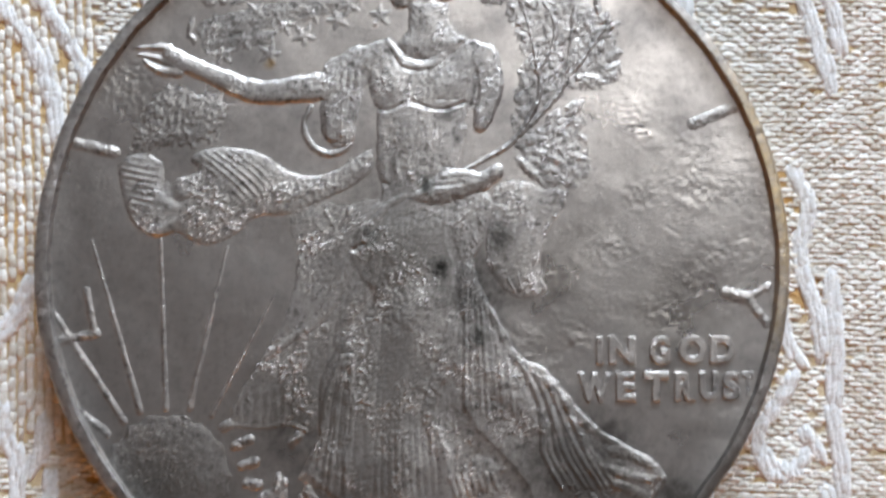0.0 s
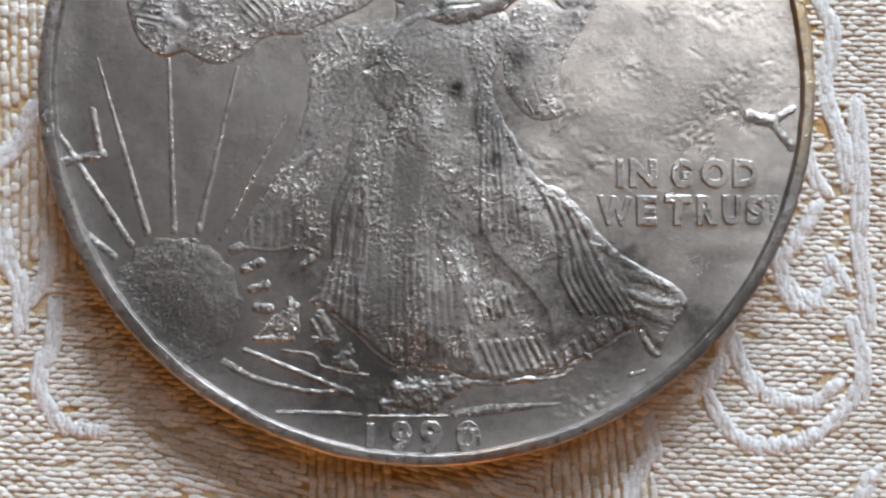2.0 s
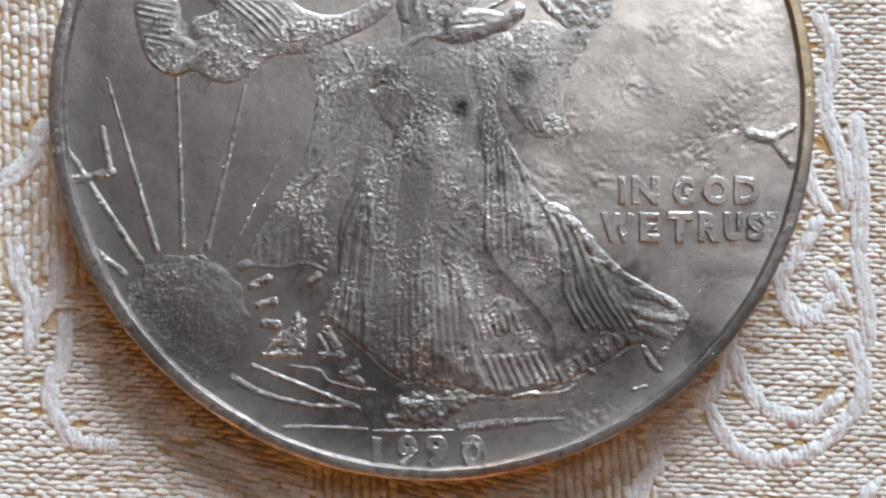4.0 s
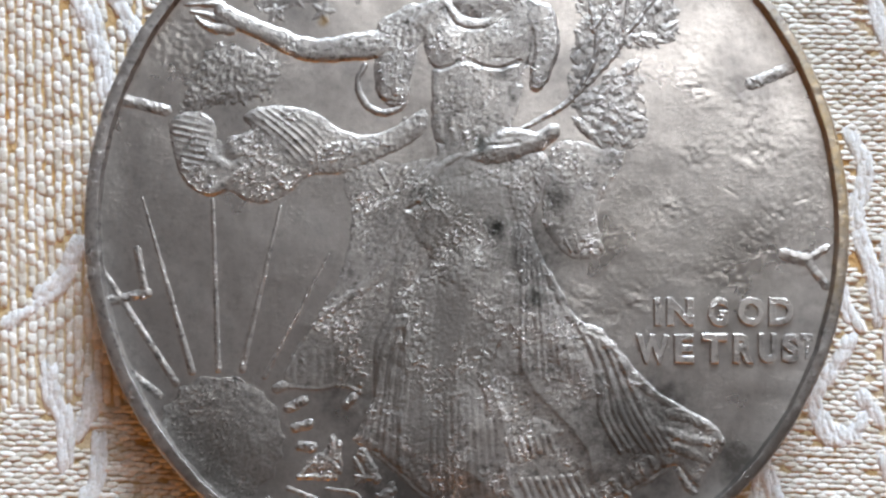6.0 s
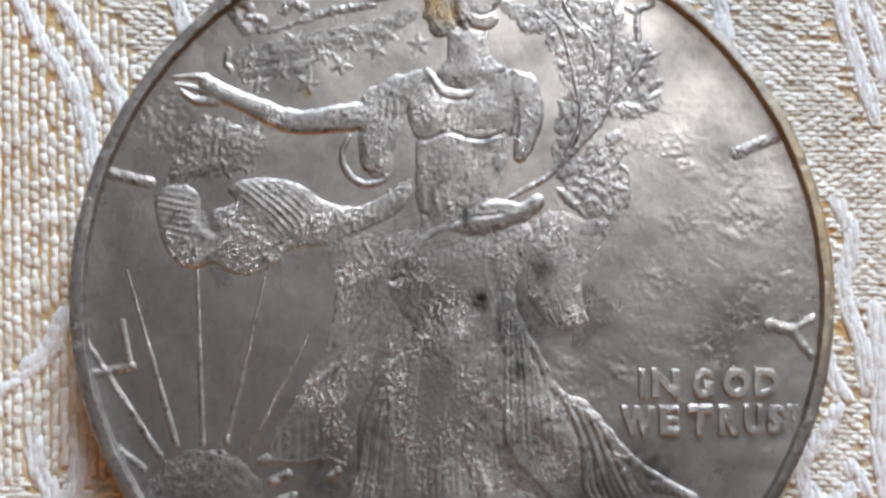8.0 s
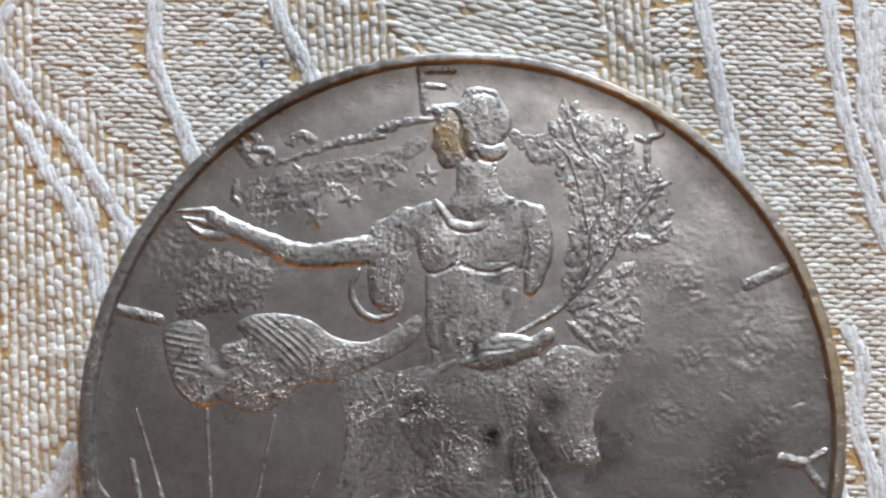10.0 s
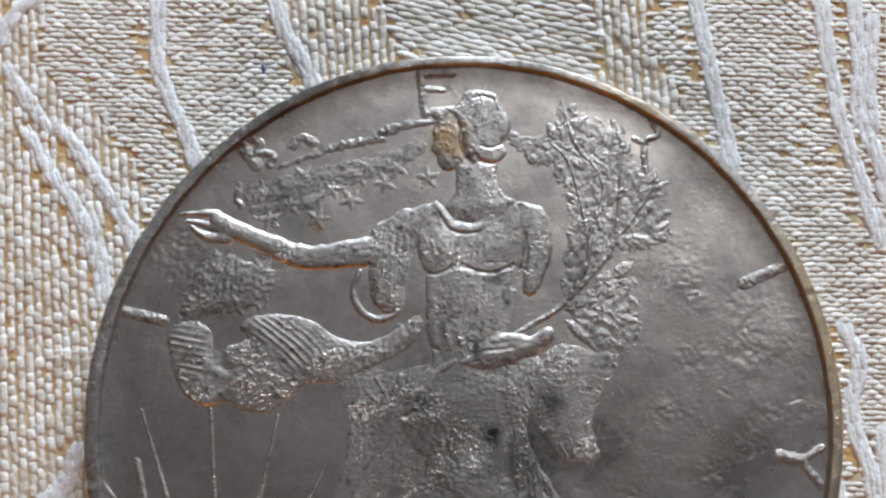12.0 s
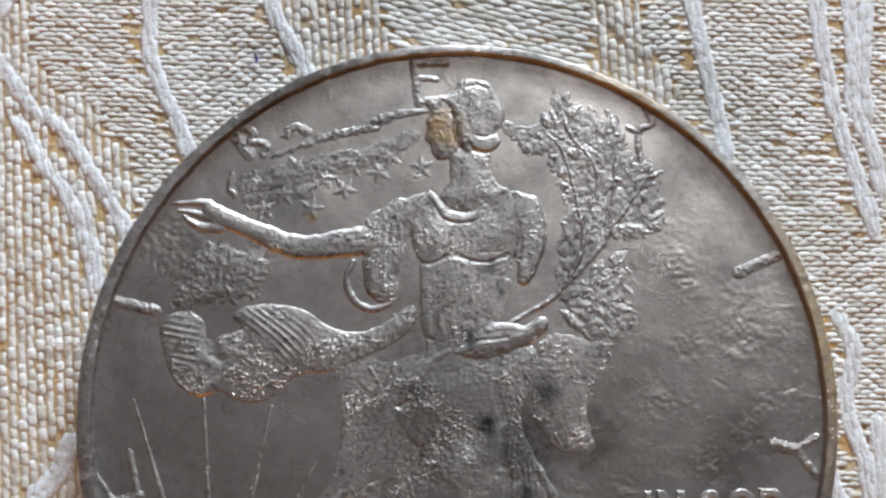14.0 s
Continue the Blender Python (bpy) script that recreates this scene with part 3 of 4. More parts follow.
# sun and rays
def sun(x, y):
    c = [(-13.06, -12.03)][0]
    d = np.hypot(x - c[0], y - c[1]) - 3.35
    d = d + 0.2 * vnoise(x, y, 0.5, 53)
    return dome(d, 0.04, 1.6) + swell(d, 0.04, 2.5) + np.where(d < -0.1, 0.004 * vnoise(x, y, 0.22, 51) + 0.008 * vnoise(x, y, 0.9, 52), 0)
c = [(-13.06, -12.03)][0]
relief("sun", sun, (c[0] - 3.6, c[0] + 3.6, c[1] - 3.6, c[1] + 3.6), 0.06, M_ROUGH, coin, "low grainy sun dome")
for pts, w in (([(-19.99, -2.46), (-15.5, -9.04)], (0.14, 0.2)), ([(-17.55, 0.75), (-14.64, -8.44)], (0.07, 0.2)), ([(-13.81, 0.8), (-13.25, -8.34)], (0.1, 0.16)),
               ([(-10.19, 0.4), (-11.98, -8.32)], (0.09, 0.17)), ([(-7.52, -2.15), (-10.79, -8.69)], (0.05, 0.14)), ([(-18.09, -8.39), (-16.34, -9.7)], (0.2, 0.2)),
               ([(-9.43, -14.48), (-3.85, -16.68)], (0.12, 0.15)), ([(-10.44, -15.13), (-8.82, -15.98), (-5.89, -16.62), (-4.15, -16.45)], (0.2, 0.1))):
    ridge("ray", pts, tuple(1.1 * q for q in w), 0.08, coin, rough=0.02)
for pts in ([(-9.54, -10.32), (-8.67, -9.92)], [(-9.07, -11.34), (-8.35, -11.13)], [(-8.84, -12.31), (-8.17, -12.36)], [(-6.46, -10.1), (-6.09, -9.74)], [(-10.15, -9.29), (-9.8, -9.14)]):
    ridge("dash", pts, 0.27, 0.11, coin, rough=0.035)

# ground lines and scrub at the foot
for pts, w in (([(-7.61, -17.71), (-5.87, -17.69), (-3.4, -17.78)], 0.13), ([(1.55, -17.67), (3.44, -17.42), (6.94, -17.09)], (0.2, 0.28, 0.08)), ([(-2.96, -17.83), (1.11, -17.79)], 0.07),
               ([(-7.39, -14.51), (-5.93, -14.73), (-5.34, -15.3), (-3.87, -15.64), (-3, -15.72)], 0.1), ([(7.82, -14.34), (8.4, -14.63)], 0.2), ([(4.6, -15.89), (5.77, -15.82), (6.94, -15.69), (7.52, -15.31)], 0.1),
               ([(1.24, -15.87), (2.55, -16.03), (3.43, -15.91)], 0.1), ([(8.11, -14.05), (8.7, -13.84)], 0.09), ([(10.6, -15.57), (11.34, -15.36)], 0.12)):
    ridge("ground_line", pts, w, 0.06, coin, rough=0.04)
for pts, w in (([(-8.81, -13.89), (-7.7, -13.87), (-6.97, -13.92)], 0.13), ([(-8.64, -13.74), (-7.95, -12.94)], 0.13), ([(-7.7, -13.73), (-7.13, -12.99), (-7.1, -11.96)], 0.2), ([(-6.68, -13.57), (-6.8, -12.11)], 0.14),
               ([(-5.53, -12.53), (-5.08, -13.26), (-4.78, -13.99)], 0.17), ([(-5.89, -13.85), (-4.84, -13.9)], 0.12), ([(-5.96, -12.98), (-5.51, -13.7)], 0.15)):
    ridge("scrub_stroke", pts, w * 1.3, 0.09, coin, rough=0.07)


def patchwork(outlines, height, width, grain, size, seed):
    def f(x, y):
        h = 0
        for pts in outlines:
            d = outline(x, y, pts) + 0.25 * vnoise(x, y, 0.5, seed)
            h = np.maximum(h, swell(d, height, width))
        return np.where(h > 0, np.maximum(h + grain * vnoise(x, y, size, seed + 1) + grain * 0.6 * vnoise(x, y, size * 0.45, seed + 2), 0), 0)
    return f


def box_of(*lists):
    p = np.array([q for pts in lists for q in pts])
    return (p[:, 0].min() - 0.4, p[:, 0].max() + 0.4, p[:, 1].min() - 0.4, p[:, 1].max() + 0.4)


mound = [(-3.26, -17.17), (-2.11, -16.72), (-1.83, -15.91), (-0.08, -15.68), (1.97, -16.04), (1.83, -16.68), (1.11, -17.33), (-0.06, -17.63), (-2.09, -17.73)]
for pts in ([(-8.79, -13.61), (-7.87, -12.6), (-6.99, -11.94), (-6.67, -13.59), (-7.25, -14.01)], [(-5.74, -12.64), (-4.91, -12.78), (-4.75, -13.87), (-6.06, -14.41), (-5.61, -13.52)], [(-4.82, -14.69), (-3.83, -13.74), (-3.57, -15.5), (-4.57, -15.39)]):
    relief("scrub", patchwork([pts], 0.05, 0.35, 0.02, 0.22, 66), box_of(pts), 0.05, M_RELIEF, coin)
relief("rocky_mound", patchwork([mound], 0.07, 0.5, 0.035, 0.3, 61), box_of(mound), 0.05, M_ROUGH, coin, "rough ground under the hem")

# drapery that swirls out behind the arm
SWIRL = [(-16.18, 5.07), (-15.95, 3.09), (-15.26, 1.58), (-13.98, 0.91), (-12.96, 1.21), (-12.17, 0.79), (-11.14, 0.54), (-9.84, 1.08), (-8.64, 2.1), (-6.97, 2.25), (-5.15, 3), (-3.33, 3.9), (-2.35, 4.88), (-2.56, 5.86), (-3.94, 4.94), (-5.46, 4.37), (-6.99, 4.65), (-8.27, 5.5), (-9.74, 5.88), (-11.42, 5.82), (-12.32, 5.27), (-11.86, 4.6), (-13.07, 4.3), (-14.55, 5.52)]
BANNER = [(-16.11, 4.61), (-15.78, 6.44), (-14.81, 8.53), (-13.39, 9.33), (-11.92, 9.02), (-10.53, 8.71), (-10.6, 6.58), (-12.18, 5.88), (-14.61, 5.52)]


def stripes(x, y, across, pitch, height, bend=0.0):
    s = x * across[0] + y * across[1] + bend * vnoise(x, y, 2.0, 77)
    return 0.85 * height * np.clip(0.15 + 0.85 * np.sin(2 * np.pi * s / pitch), 0, 1) ** 1.4 * np.clip(0.75 + 0.6 * vnoise(x, y, 0.7, 78), 0.2, 1.2)


def swirl(x, y):
    d = outline(x, y, SWIRL)
    h = dome(d, 0.055, 0.5) + swell(d, 0.045, 1.4)
    hollow, _ = along(x, y, curve_through([(-13.32, 4.76), (-13.51, 3.69), (-13.04, 2.93), (-12.29, 3.08), (-11.54, 3.75)]), (0.7, 0.75, 0.45, 0.3, 0.15))
    h = h - np.where(d < 0, swell(hollow, 0.07, 0.6), 0)
    lip, _ = along(x, y, curve_through([(-13.92, 1.27), (-12.73, 2.11), (-11.68, 2.62), (-11.53, 3.08), (-12.14, 3.38)]), (0.5, 0.45, 0.35))
    h = np.where(d < -0.1, blend_max(h, dome(lip, 0.11, 0.6)), h)
    a = np.clip(-outline(x, y, [(-16.25, 5.47), (-14.29, 5.06), (-14.1, 2.78), (-15.76, 2.49)]) / 0.3, 0, 1)
    b = np.clip(-outline(x, y, [(-12.47, 5.36), (-11.26, 5.97), (-9.43, 5.88), (-7.59, 4.28), (-8.19, 3.07), (-10.01, 2.77), (-10.33, 3.99), (-11.86, 4.6)]) / 0.3, 0, 1)
    h = h + np.where(d < -0.15, a * stripes(x, y, (0.17, 0.98), 0.36, 0.035, 0.08) + b * stripes(x, y, (0.64, 0.77), 0.34, 0.032, 0.15), 0)
    g = np.clip((x - [(-8.2, 4.28)][0][0]) / 2, 0, 1)
    return np.where(d < 0, np.maximum(h + (0.004 + 0.009 * g) * vnoise(x, y, 0.18, 71), 0), 0)


relief("drapery", swirl, box_of(SWIRL), 0.05, M_RELIEF, coin, "swirling striped drapery")
relief("banner", patchwork([BANNER], 0.05, 0.9, 0.018, 0.2, 64), box_of(BANNER), 0.05, M_ROUGH, coin, "grainy banner field")
for pts, w, h in (([(-10.29, 14.04), (-8.28, 14.83), (-6.42, 15.36), (-4.56, 15.71)], (0.1, 0.3, 0.25), 0.12), ([(-5.18, 15.58), (-3.94, 16.25), (-1.61, 16.66)], (0.3, 0.3, 0.12), 0.15),
                  ([(-11.66, 12.47), (-9.5, 13), (-7.04, 13.63), (-4.56, 14.19), (-2.54, 15.14)], (0.6, 0.75, 0.6, 0.45), 0.09), ([(-9.52, 15.3), (-9.06, 15.77), (-8.44, 15.46)], 0.28, 0.16),
                  ([(-12.43, 13.1), (-12.58, 12.32), (-12.33, 11.94)], 0.2, 0.1), ([(-11.49, 11.69), (-10.11, 11.94), (-8.26, 12.16)], 0.45, 0.05)):
    ridge("banner_fold", pts, w, h * 0.6, coin, M_ROUGH, rough=0.09)


def star(parent, cx, cy, size, turn):
    def f(x, y):
        r, a = np.hypot(x - cx, y - cy), np.arctan2(y - cy, x - cx) + turn
        reach = size * (0.45 + 0.55 * np.abs((a * 5 / (2 * np.pi)) % 1 * 2 - 1) ** 1.6)
        return 0.038 * np.clip(1.3 - r / reach, 0, 1)
    relief("star", f, (cx - size, cx + size, cy - size, cy + size), 0.035, M_RELIEF, parent)


for k, (cx, cy) in enumerate([(-12.98, 8.34), (-11.11, 8.34), (-11.04, 12.75), (-9.62, 11.94), (-8.1, 11.19), (-6.26, 12.25), (-4.4, 13.19), (-2.02, 13.44), (-7.34, 12.87), (-8.89, 13.57), (-3.79, 14.03), (-10.72, 11.13), (-5.8, 13.56)]):
    star(coin, cx, cy, 0.78 if k < 2 else 0.64, 0.3 * k)

# branch held in the arm
branch = ridge("branch", [(1.19, 3.89), (3.1, 5.01), (5.26, 6.33), (6.36, 7.93), (6.85, 9.48), (6.63, 11.04), (6.29, 12.61), (5.7, 14.5), (4.93, 15.29)], (0.1, 0.16, 0.2, 0.17, 0.15, 0.12, 0.1), 0.16, coin, label="leafy branch")
for pts in ([(5.26, 6.33), (7.14, 8.24), (8.09, 9.48), (8.43, 11.04), (8.63, 12.92), (8.88, 14.82), (8.53, 15.93)], [(8.1, 9.79), (9.05, 10.88), (10.01, 12.29), (10.66, 13.23)], [(6.72, 10.42), (7.68, 12.29), (7.4, 13.87), (6.33, 15.13), (5.58, 17.04)]):
    ridge("twig", pts, 0.17, 0.13, branch, rough=0.06)


MASS = [(2.29, 15.9), (3.84, 15.71), (4.95, 16.57), (5.44, 17.84), (6.83, 16.98), (8.86, 16.47), (9.3, 15.13), (10.05, 13.8), (11.22, 13.17), (11.48, 11.28), (11.13, 9.78), (8.7, 9.17), (7.3, 8.3), (5.72, 6.45), (5.3, 8.71), (5.69, 10.42), (5.35, 11.98), (4.91, 13.62), (3.51, 14.25)]
relief("leaf_mass", patchwork([MASS, [(5.26, 6.39), (7.12, 7.31), (8.68, 8.24), (9.44, 7.3), (9.61, 5.3), (8.84, 3.77), (6.75, 3.87)]], 0.025, 0.8, 0.02, 0.3, 93), box_of(MASS, [(9.66, 3.68)]), 0.05, M_RELIEF, branch, "crowded small leaves")


def leaves(pairs, wide):
    for (ax, ay), (bx, by) in zip(pairs[::2], pairs[1::2]):
        t = np.linspace(0, 1, 7)
        bow = 0.12 * np.sin(np.pi * t) * (1 if (ax * 7 + ay * 3) % 1 < 0.5 else -1)
        n = math.hypot(bx - ax, by - ay)
        pts = np.stack([ax + (bx - ax) * t - (by - ay) / n * bow, ay + (by - ay) * t + (bx - ax) / n * bow], 1)
        ridge("leaf", pts, wide * 1.2 * (0.2 + 0.8 * np.sin(np.pi * t ** 0.75) ** 1.3) * np.where(t > 0.95, 0.4, 1), 0.095, branch, smooth=False, rough=0.08, step=0.04)


leaves([(2.91, 15.45), (2.38, 15.9), (3.21, 15.07), (3.72, 15.64), (3.71, 15.26), (4.34, 15.77), (4.08, 14.63), (3.46, 14.69), (4.34, 15.39), (4.96, 15.07), (4.97, 15.58), (4.6, 16.6), (5.4, 15.58), (5.11, 16.72), (5.79, 16.21), (5.44, 17.87), (6.04, 16.66), (6.25, 17.68)], 0.27)
leaves([(6.35, 16.21), (6.86, 16.92), (5.89, 15.07), (5.4, 15.64), (6.33, 15.07), (6.66, 15.96), (6.95, 15.07), (7.28, 15.9), (6.64, 14.75), (7.94, 14.18), (7.58, 15.26), (7.79, 16.15), (8.2, 15.07), (8.54, 16.47), (8.5, 14.44), (8.85, 15.96), (8.81, 14.12), (9.27, 15.45)], 0.28)
leaves([(4.76, 14.44), (4.07, 14.12), (5.38, 14.12), (4.87, 13.56), (5.88, 14.31), (6.5, 13.87), (5.99, 13.49), (5.36, 12.92), (6.3, 13.18), (6.78, 12.23), (5.67, 12.55), (6.15, 11.79), (7.24, 13.49), (8.05, 13.87), (7.41, 12.86), (7.92, 13.24), (7.52, 11.92), (7.36, 13.3)], 0.28)
leaves([(7.83, 11.92), (8.35, 12.92), (8.64, 12.23), (8.3, 13.55), (8.77, 12.54), (8.99, 13.87), (9.4, 12.86), (9.74, 14.06), (10.03, 13.17), (10.68, 13.93), (9.71, 12.61), (11.22, 13.23), (9.71, 12.42), (11.01, 12.42), (10, 11.6), (10.32, 12.16)], 0.26)
leaves([(9.18, 10.97), (9.08, 12.17), (9.42, 10.66), (9.76, 11.98), (10.16, 10.79), (10.01, 11.98), (10.48, 10.97), (11.49, 11.54), (10.28, 10.54), (11.29, 10.97), (9.04, 10.23), (10.82, 9.79), (8.72, 10.04), (10.01, 9.41), (10.27, 10.1), (11.14, 9.91)], 0.27)
leaves([(8.71, 9.42), (8.43, 10.73), (6.93, 10.35), (6.7, 11.23), (7.37, 10.54), (7.87, 11.04), (6.42, 9.42), (6.87, 10.17), (6.85, 9.42), (7.34, 9.11), (5.93, 9.42), (5.63, 10.42), (5.79, 8.49), (5.92, 9.23), (7.78, 9.48), (8.18, 10.57)], 0.26)
leaves([(5.42, 6.39), (7.66, 6.51), (7.11, 6.75), (8.24, 7.55), (7.54, 6.26), (9.61, 5.39), (5.87, 5.71), (8.78, 3.8), (5.55, 5.47), (7.12, 3.87), (6.18, 5.93), (8.68, 4.91), (8.37, 7.86), (9.25, 8.7), (7.12, 7.31), (7.92, 8.39)], 0.33)

# standing robed figure: one plain relief, laid up in low steps
def patch_of(x, y, pts, pad):
    """The part of the grid that lies round some points."""
    p = np.asarray(pts, float)
    i = np.searchsorted(x[:, 0], [p[:, 0].min() - pad, p[:, 0].max() + pad])
    j = np.searchsorted(y[0], [p[:, 1].min() - pad, p[:, 1].max() + pad])
    return slice(i[0], i[1] + 1), slice(j[0], j[1] + 1)


def rope(h, x, y, pts, r, up, base=None):
    """A rounded cord, added to the height, or standing from the field to its own height where base is given."""
    p = curve_through(pts) if len(pts) > 2 else np.asarray(pts, float)
    w = float(np.max(r))
    s = patch_of(x, y, p, w + 0.1)
    d, _ = along(x[s], y[s], p, r)
    d = d + 0.05 * vnoise(x[s], y[s], 0.3, 31)
    if base is None:
        h[s] += dome(d, up, w) * (h[s] > 0.01)
    else:
        h[s] = np.maximum(h[s], np.where(d < 0, base * np.clip(-d / 0.22, 0, 1) ** 0.6 + dome(d, up, w), 0))


def plate(h, x, y, pts, base, edge, crown=0.0, reach=1.5, cut=False):
    """A low plate with a soft edge and a swelling top; cut lowers what is there instead."""
    s = patch_of(x, y, pts, 0.5)
    d = outline(x[s], y[s], pts) + 0.07 * vnoise(x[s], y[s], 0.45, 33)
    v = dome(d, base, edge) + swell(d, crown, reach)
    h[s] = np.maximum(h[s] - v, 0.012 * (h[s] > 0)) if cut else np.maximum(h[s], v)
    return s, d


def pleats(h, x, y, first, last, count, r, up):
    """Ridges spread evenly from one line to another."""
    a, b = np.asarray(first, float), np.asarray(last, float)
    for k in range(count):
        t = k / (count - 1)
        rope(h, x, y, a + (b - a) * t + 0.05 * np.sin(3.1 * k + np.arange(len(a)))[:, None], r, up * (0.75 + 0.25 * math.cos(2.3 * k)))


GOWN = [(-2.17, 2.81), (0.85, 3.47), (4.03, 3.51), (3.89, 1.35), (3.29, -0.5), (4.05, -2.39), (4.96, -3.84), (5.78, -5.34), (7.27, -6.11), (8.26, -7.27), (9.75, -8.9), (11.44, -10.08), (13.01, -10.9), (13.63, -11.9), (12.7, -13.33), (12.25, -14.28), (11.66, -13.64), (10.77, -13.12), (8.69, -14.32), (6.48, -15.4), (4.12, -15.92), (2.5, -15.88), (0.73, -15.34), (-1.78, -15.01), (-3.36, -13.73), (-4.77, -12.63), (-5.93, -11.9), (-5.03, -9.66), (-5.01, -6.97), (-3.86, -4.55), (-2.1, -2.4), (-3.64, 0.02)]
CAPE = [(-6.53, 3.37), (-3.98, 2.78), (-1.56, 2.82), (-2.1, -2.4), (-3.86, -4.85), (-4.87, -6.97), (-5.04, -9.07), (-5.62, -9.67), (-6.02, -9.08), (-7.94, -9.34), (-9.48, -9.18), (-9.74, -8.22), (-8.6, -6.26), (-6.88, -3.07), (-6.34, -0.01), (-6.82, 1.51)]
TORSO = [(-2.99, 11.32), (-1.65, 12.11), (-0.37, 11.1), (1.0, 11.09), (2.69, 12.16), (3.97, 11.59), (4.67, 10.58), (4.47, 9.42), (3.62, 8.64), (2.99, 8.02), (2.76, 6.77), (2.34, 5.38), (1.55, 3.38), (0.92, 1.24), (-0.62, 0.94), (-2.3, 1.25), (-1.84, 3.39), (-2.2, 5.24), (-2.19, 7.72), (-2.56, 9.28), (-2.99, 10.22)]
HAIR = [(-1.21, 17.46), (-0.59, 17.52), (-0.14, 17.84), (0.05, 18.32), (1.06, 18.42), (1.75, 18.16), (2.12, 17.65), (2.5, 17.0), (2.61, 16.36), (2.39, 15.79), (2.04, 15.4), (2.32, 14.96), (2.15, 14.45), (1.59, 14.22), (0.96, 14.29), (0.46, 14.26), (0.09, 14.58), (-0.16, 15.28), (-0.22, 16.24), (-0.65, 17.01)]
FACE = [(-2.03, 17.3), (-1.21, 17.46), (-0.53, 17.01), (-0.06, 16.24), (-0.03, 15.28), (0.15, 14.58), (-0.23, 14.13), (-0.67, 13.88), (-1.17, 13.91), (-1.48, 14.26), (-1.54, 14.68), (-1.85, 15.03), (-1.66, 15.6), (-1.75, 16.11), (-1.66, 16.69)]
NECK = [(-0.35, 14.39), (1.59, 14.38), (1.74, 13.37), (2.14, 12.57), (2.82, 12.16), (1.93, 11.09), (0.06, 10.91), (-1.02, 11.79), (-0.46, 12.58), (-0.45, 13.37)]
SLEEVE = [(-5.07, 10.42), (-3.98, 10.92), (-2.99, 10.29), (-2.93, 8.97), (-3.24, 7.72), (-3.4, 6.36), (-3.99, 5.93), (-4.85, 6.3), (-5.28, 7.42), (-5.22, 8.67)]
SHOULDER = [(-1.55, 12.11), (-2.58, 11.86), (-3.55, 11.61), (-4.3, 11.17), (-4.92, 10.86), (-5.07, 10.17), (-3.98, 9.22), (-2.87, 9.28), (-2.28, 10.22), (-1.43, 11.1)]
FOREARM = [(0.07, 3.81), (1.31, 4.61), (2.64, 4.85), (3.57, 4.72), (4.35, 5.21), (4.84, 4.93), (4.71, 4.29), (3.71, 3.61), (2.63, 3.16), (1.24, 2.73), (0.25, 2.89), (-0.61, 3.14)]
HANGING = [(4.63, 4.14), (7.21, 3.86), (8.42, 3.41), (7.27, 1.39), (6.91, -0.46), (7.27, -1.86), (5.65, -2.18), (4.95, -1.83), (4.35, -1.1), (3.89, 0.12), (4.03, 1.96)]
VALLEY = [(2.07, -5.84), (2.61, -6.43), (2.98, -8.38), (4.09, -9.86), (5.73, -11.48), (6.62, -13.39), (6.18, -14.93), (3.53, -15.6), (2.43, -14.62), (2.04, -13.15), (2.02, -11.37), (1.32, -9.0), (1.39, -7.2)]
LEG = [(-2.09, -3.01), (-0.31, -1.16), (1.79, -1.44), (2.18, -4.48), (1.39, -6.9), (0.96, -8.7), (1.87, -11.08), (1.65, -13.15), (2.5, -15.44), (0.43, -15.22), (-1.93, -14.81), (-2.26, -12.31), (-2.31, -9.04)]


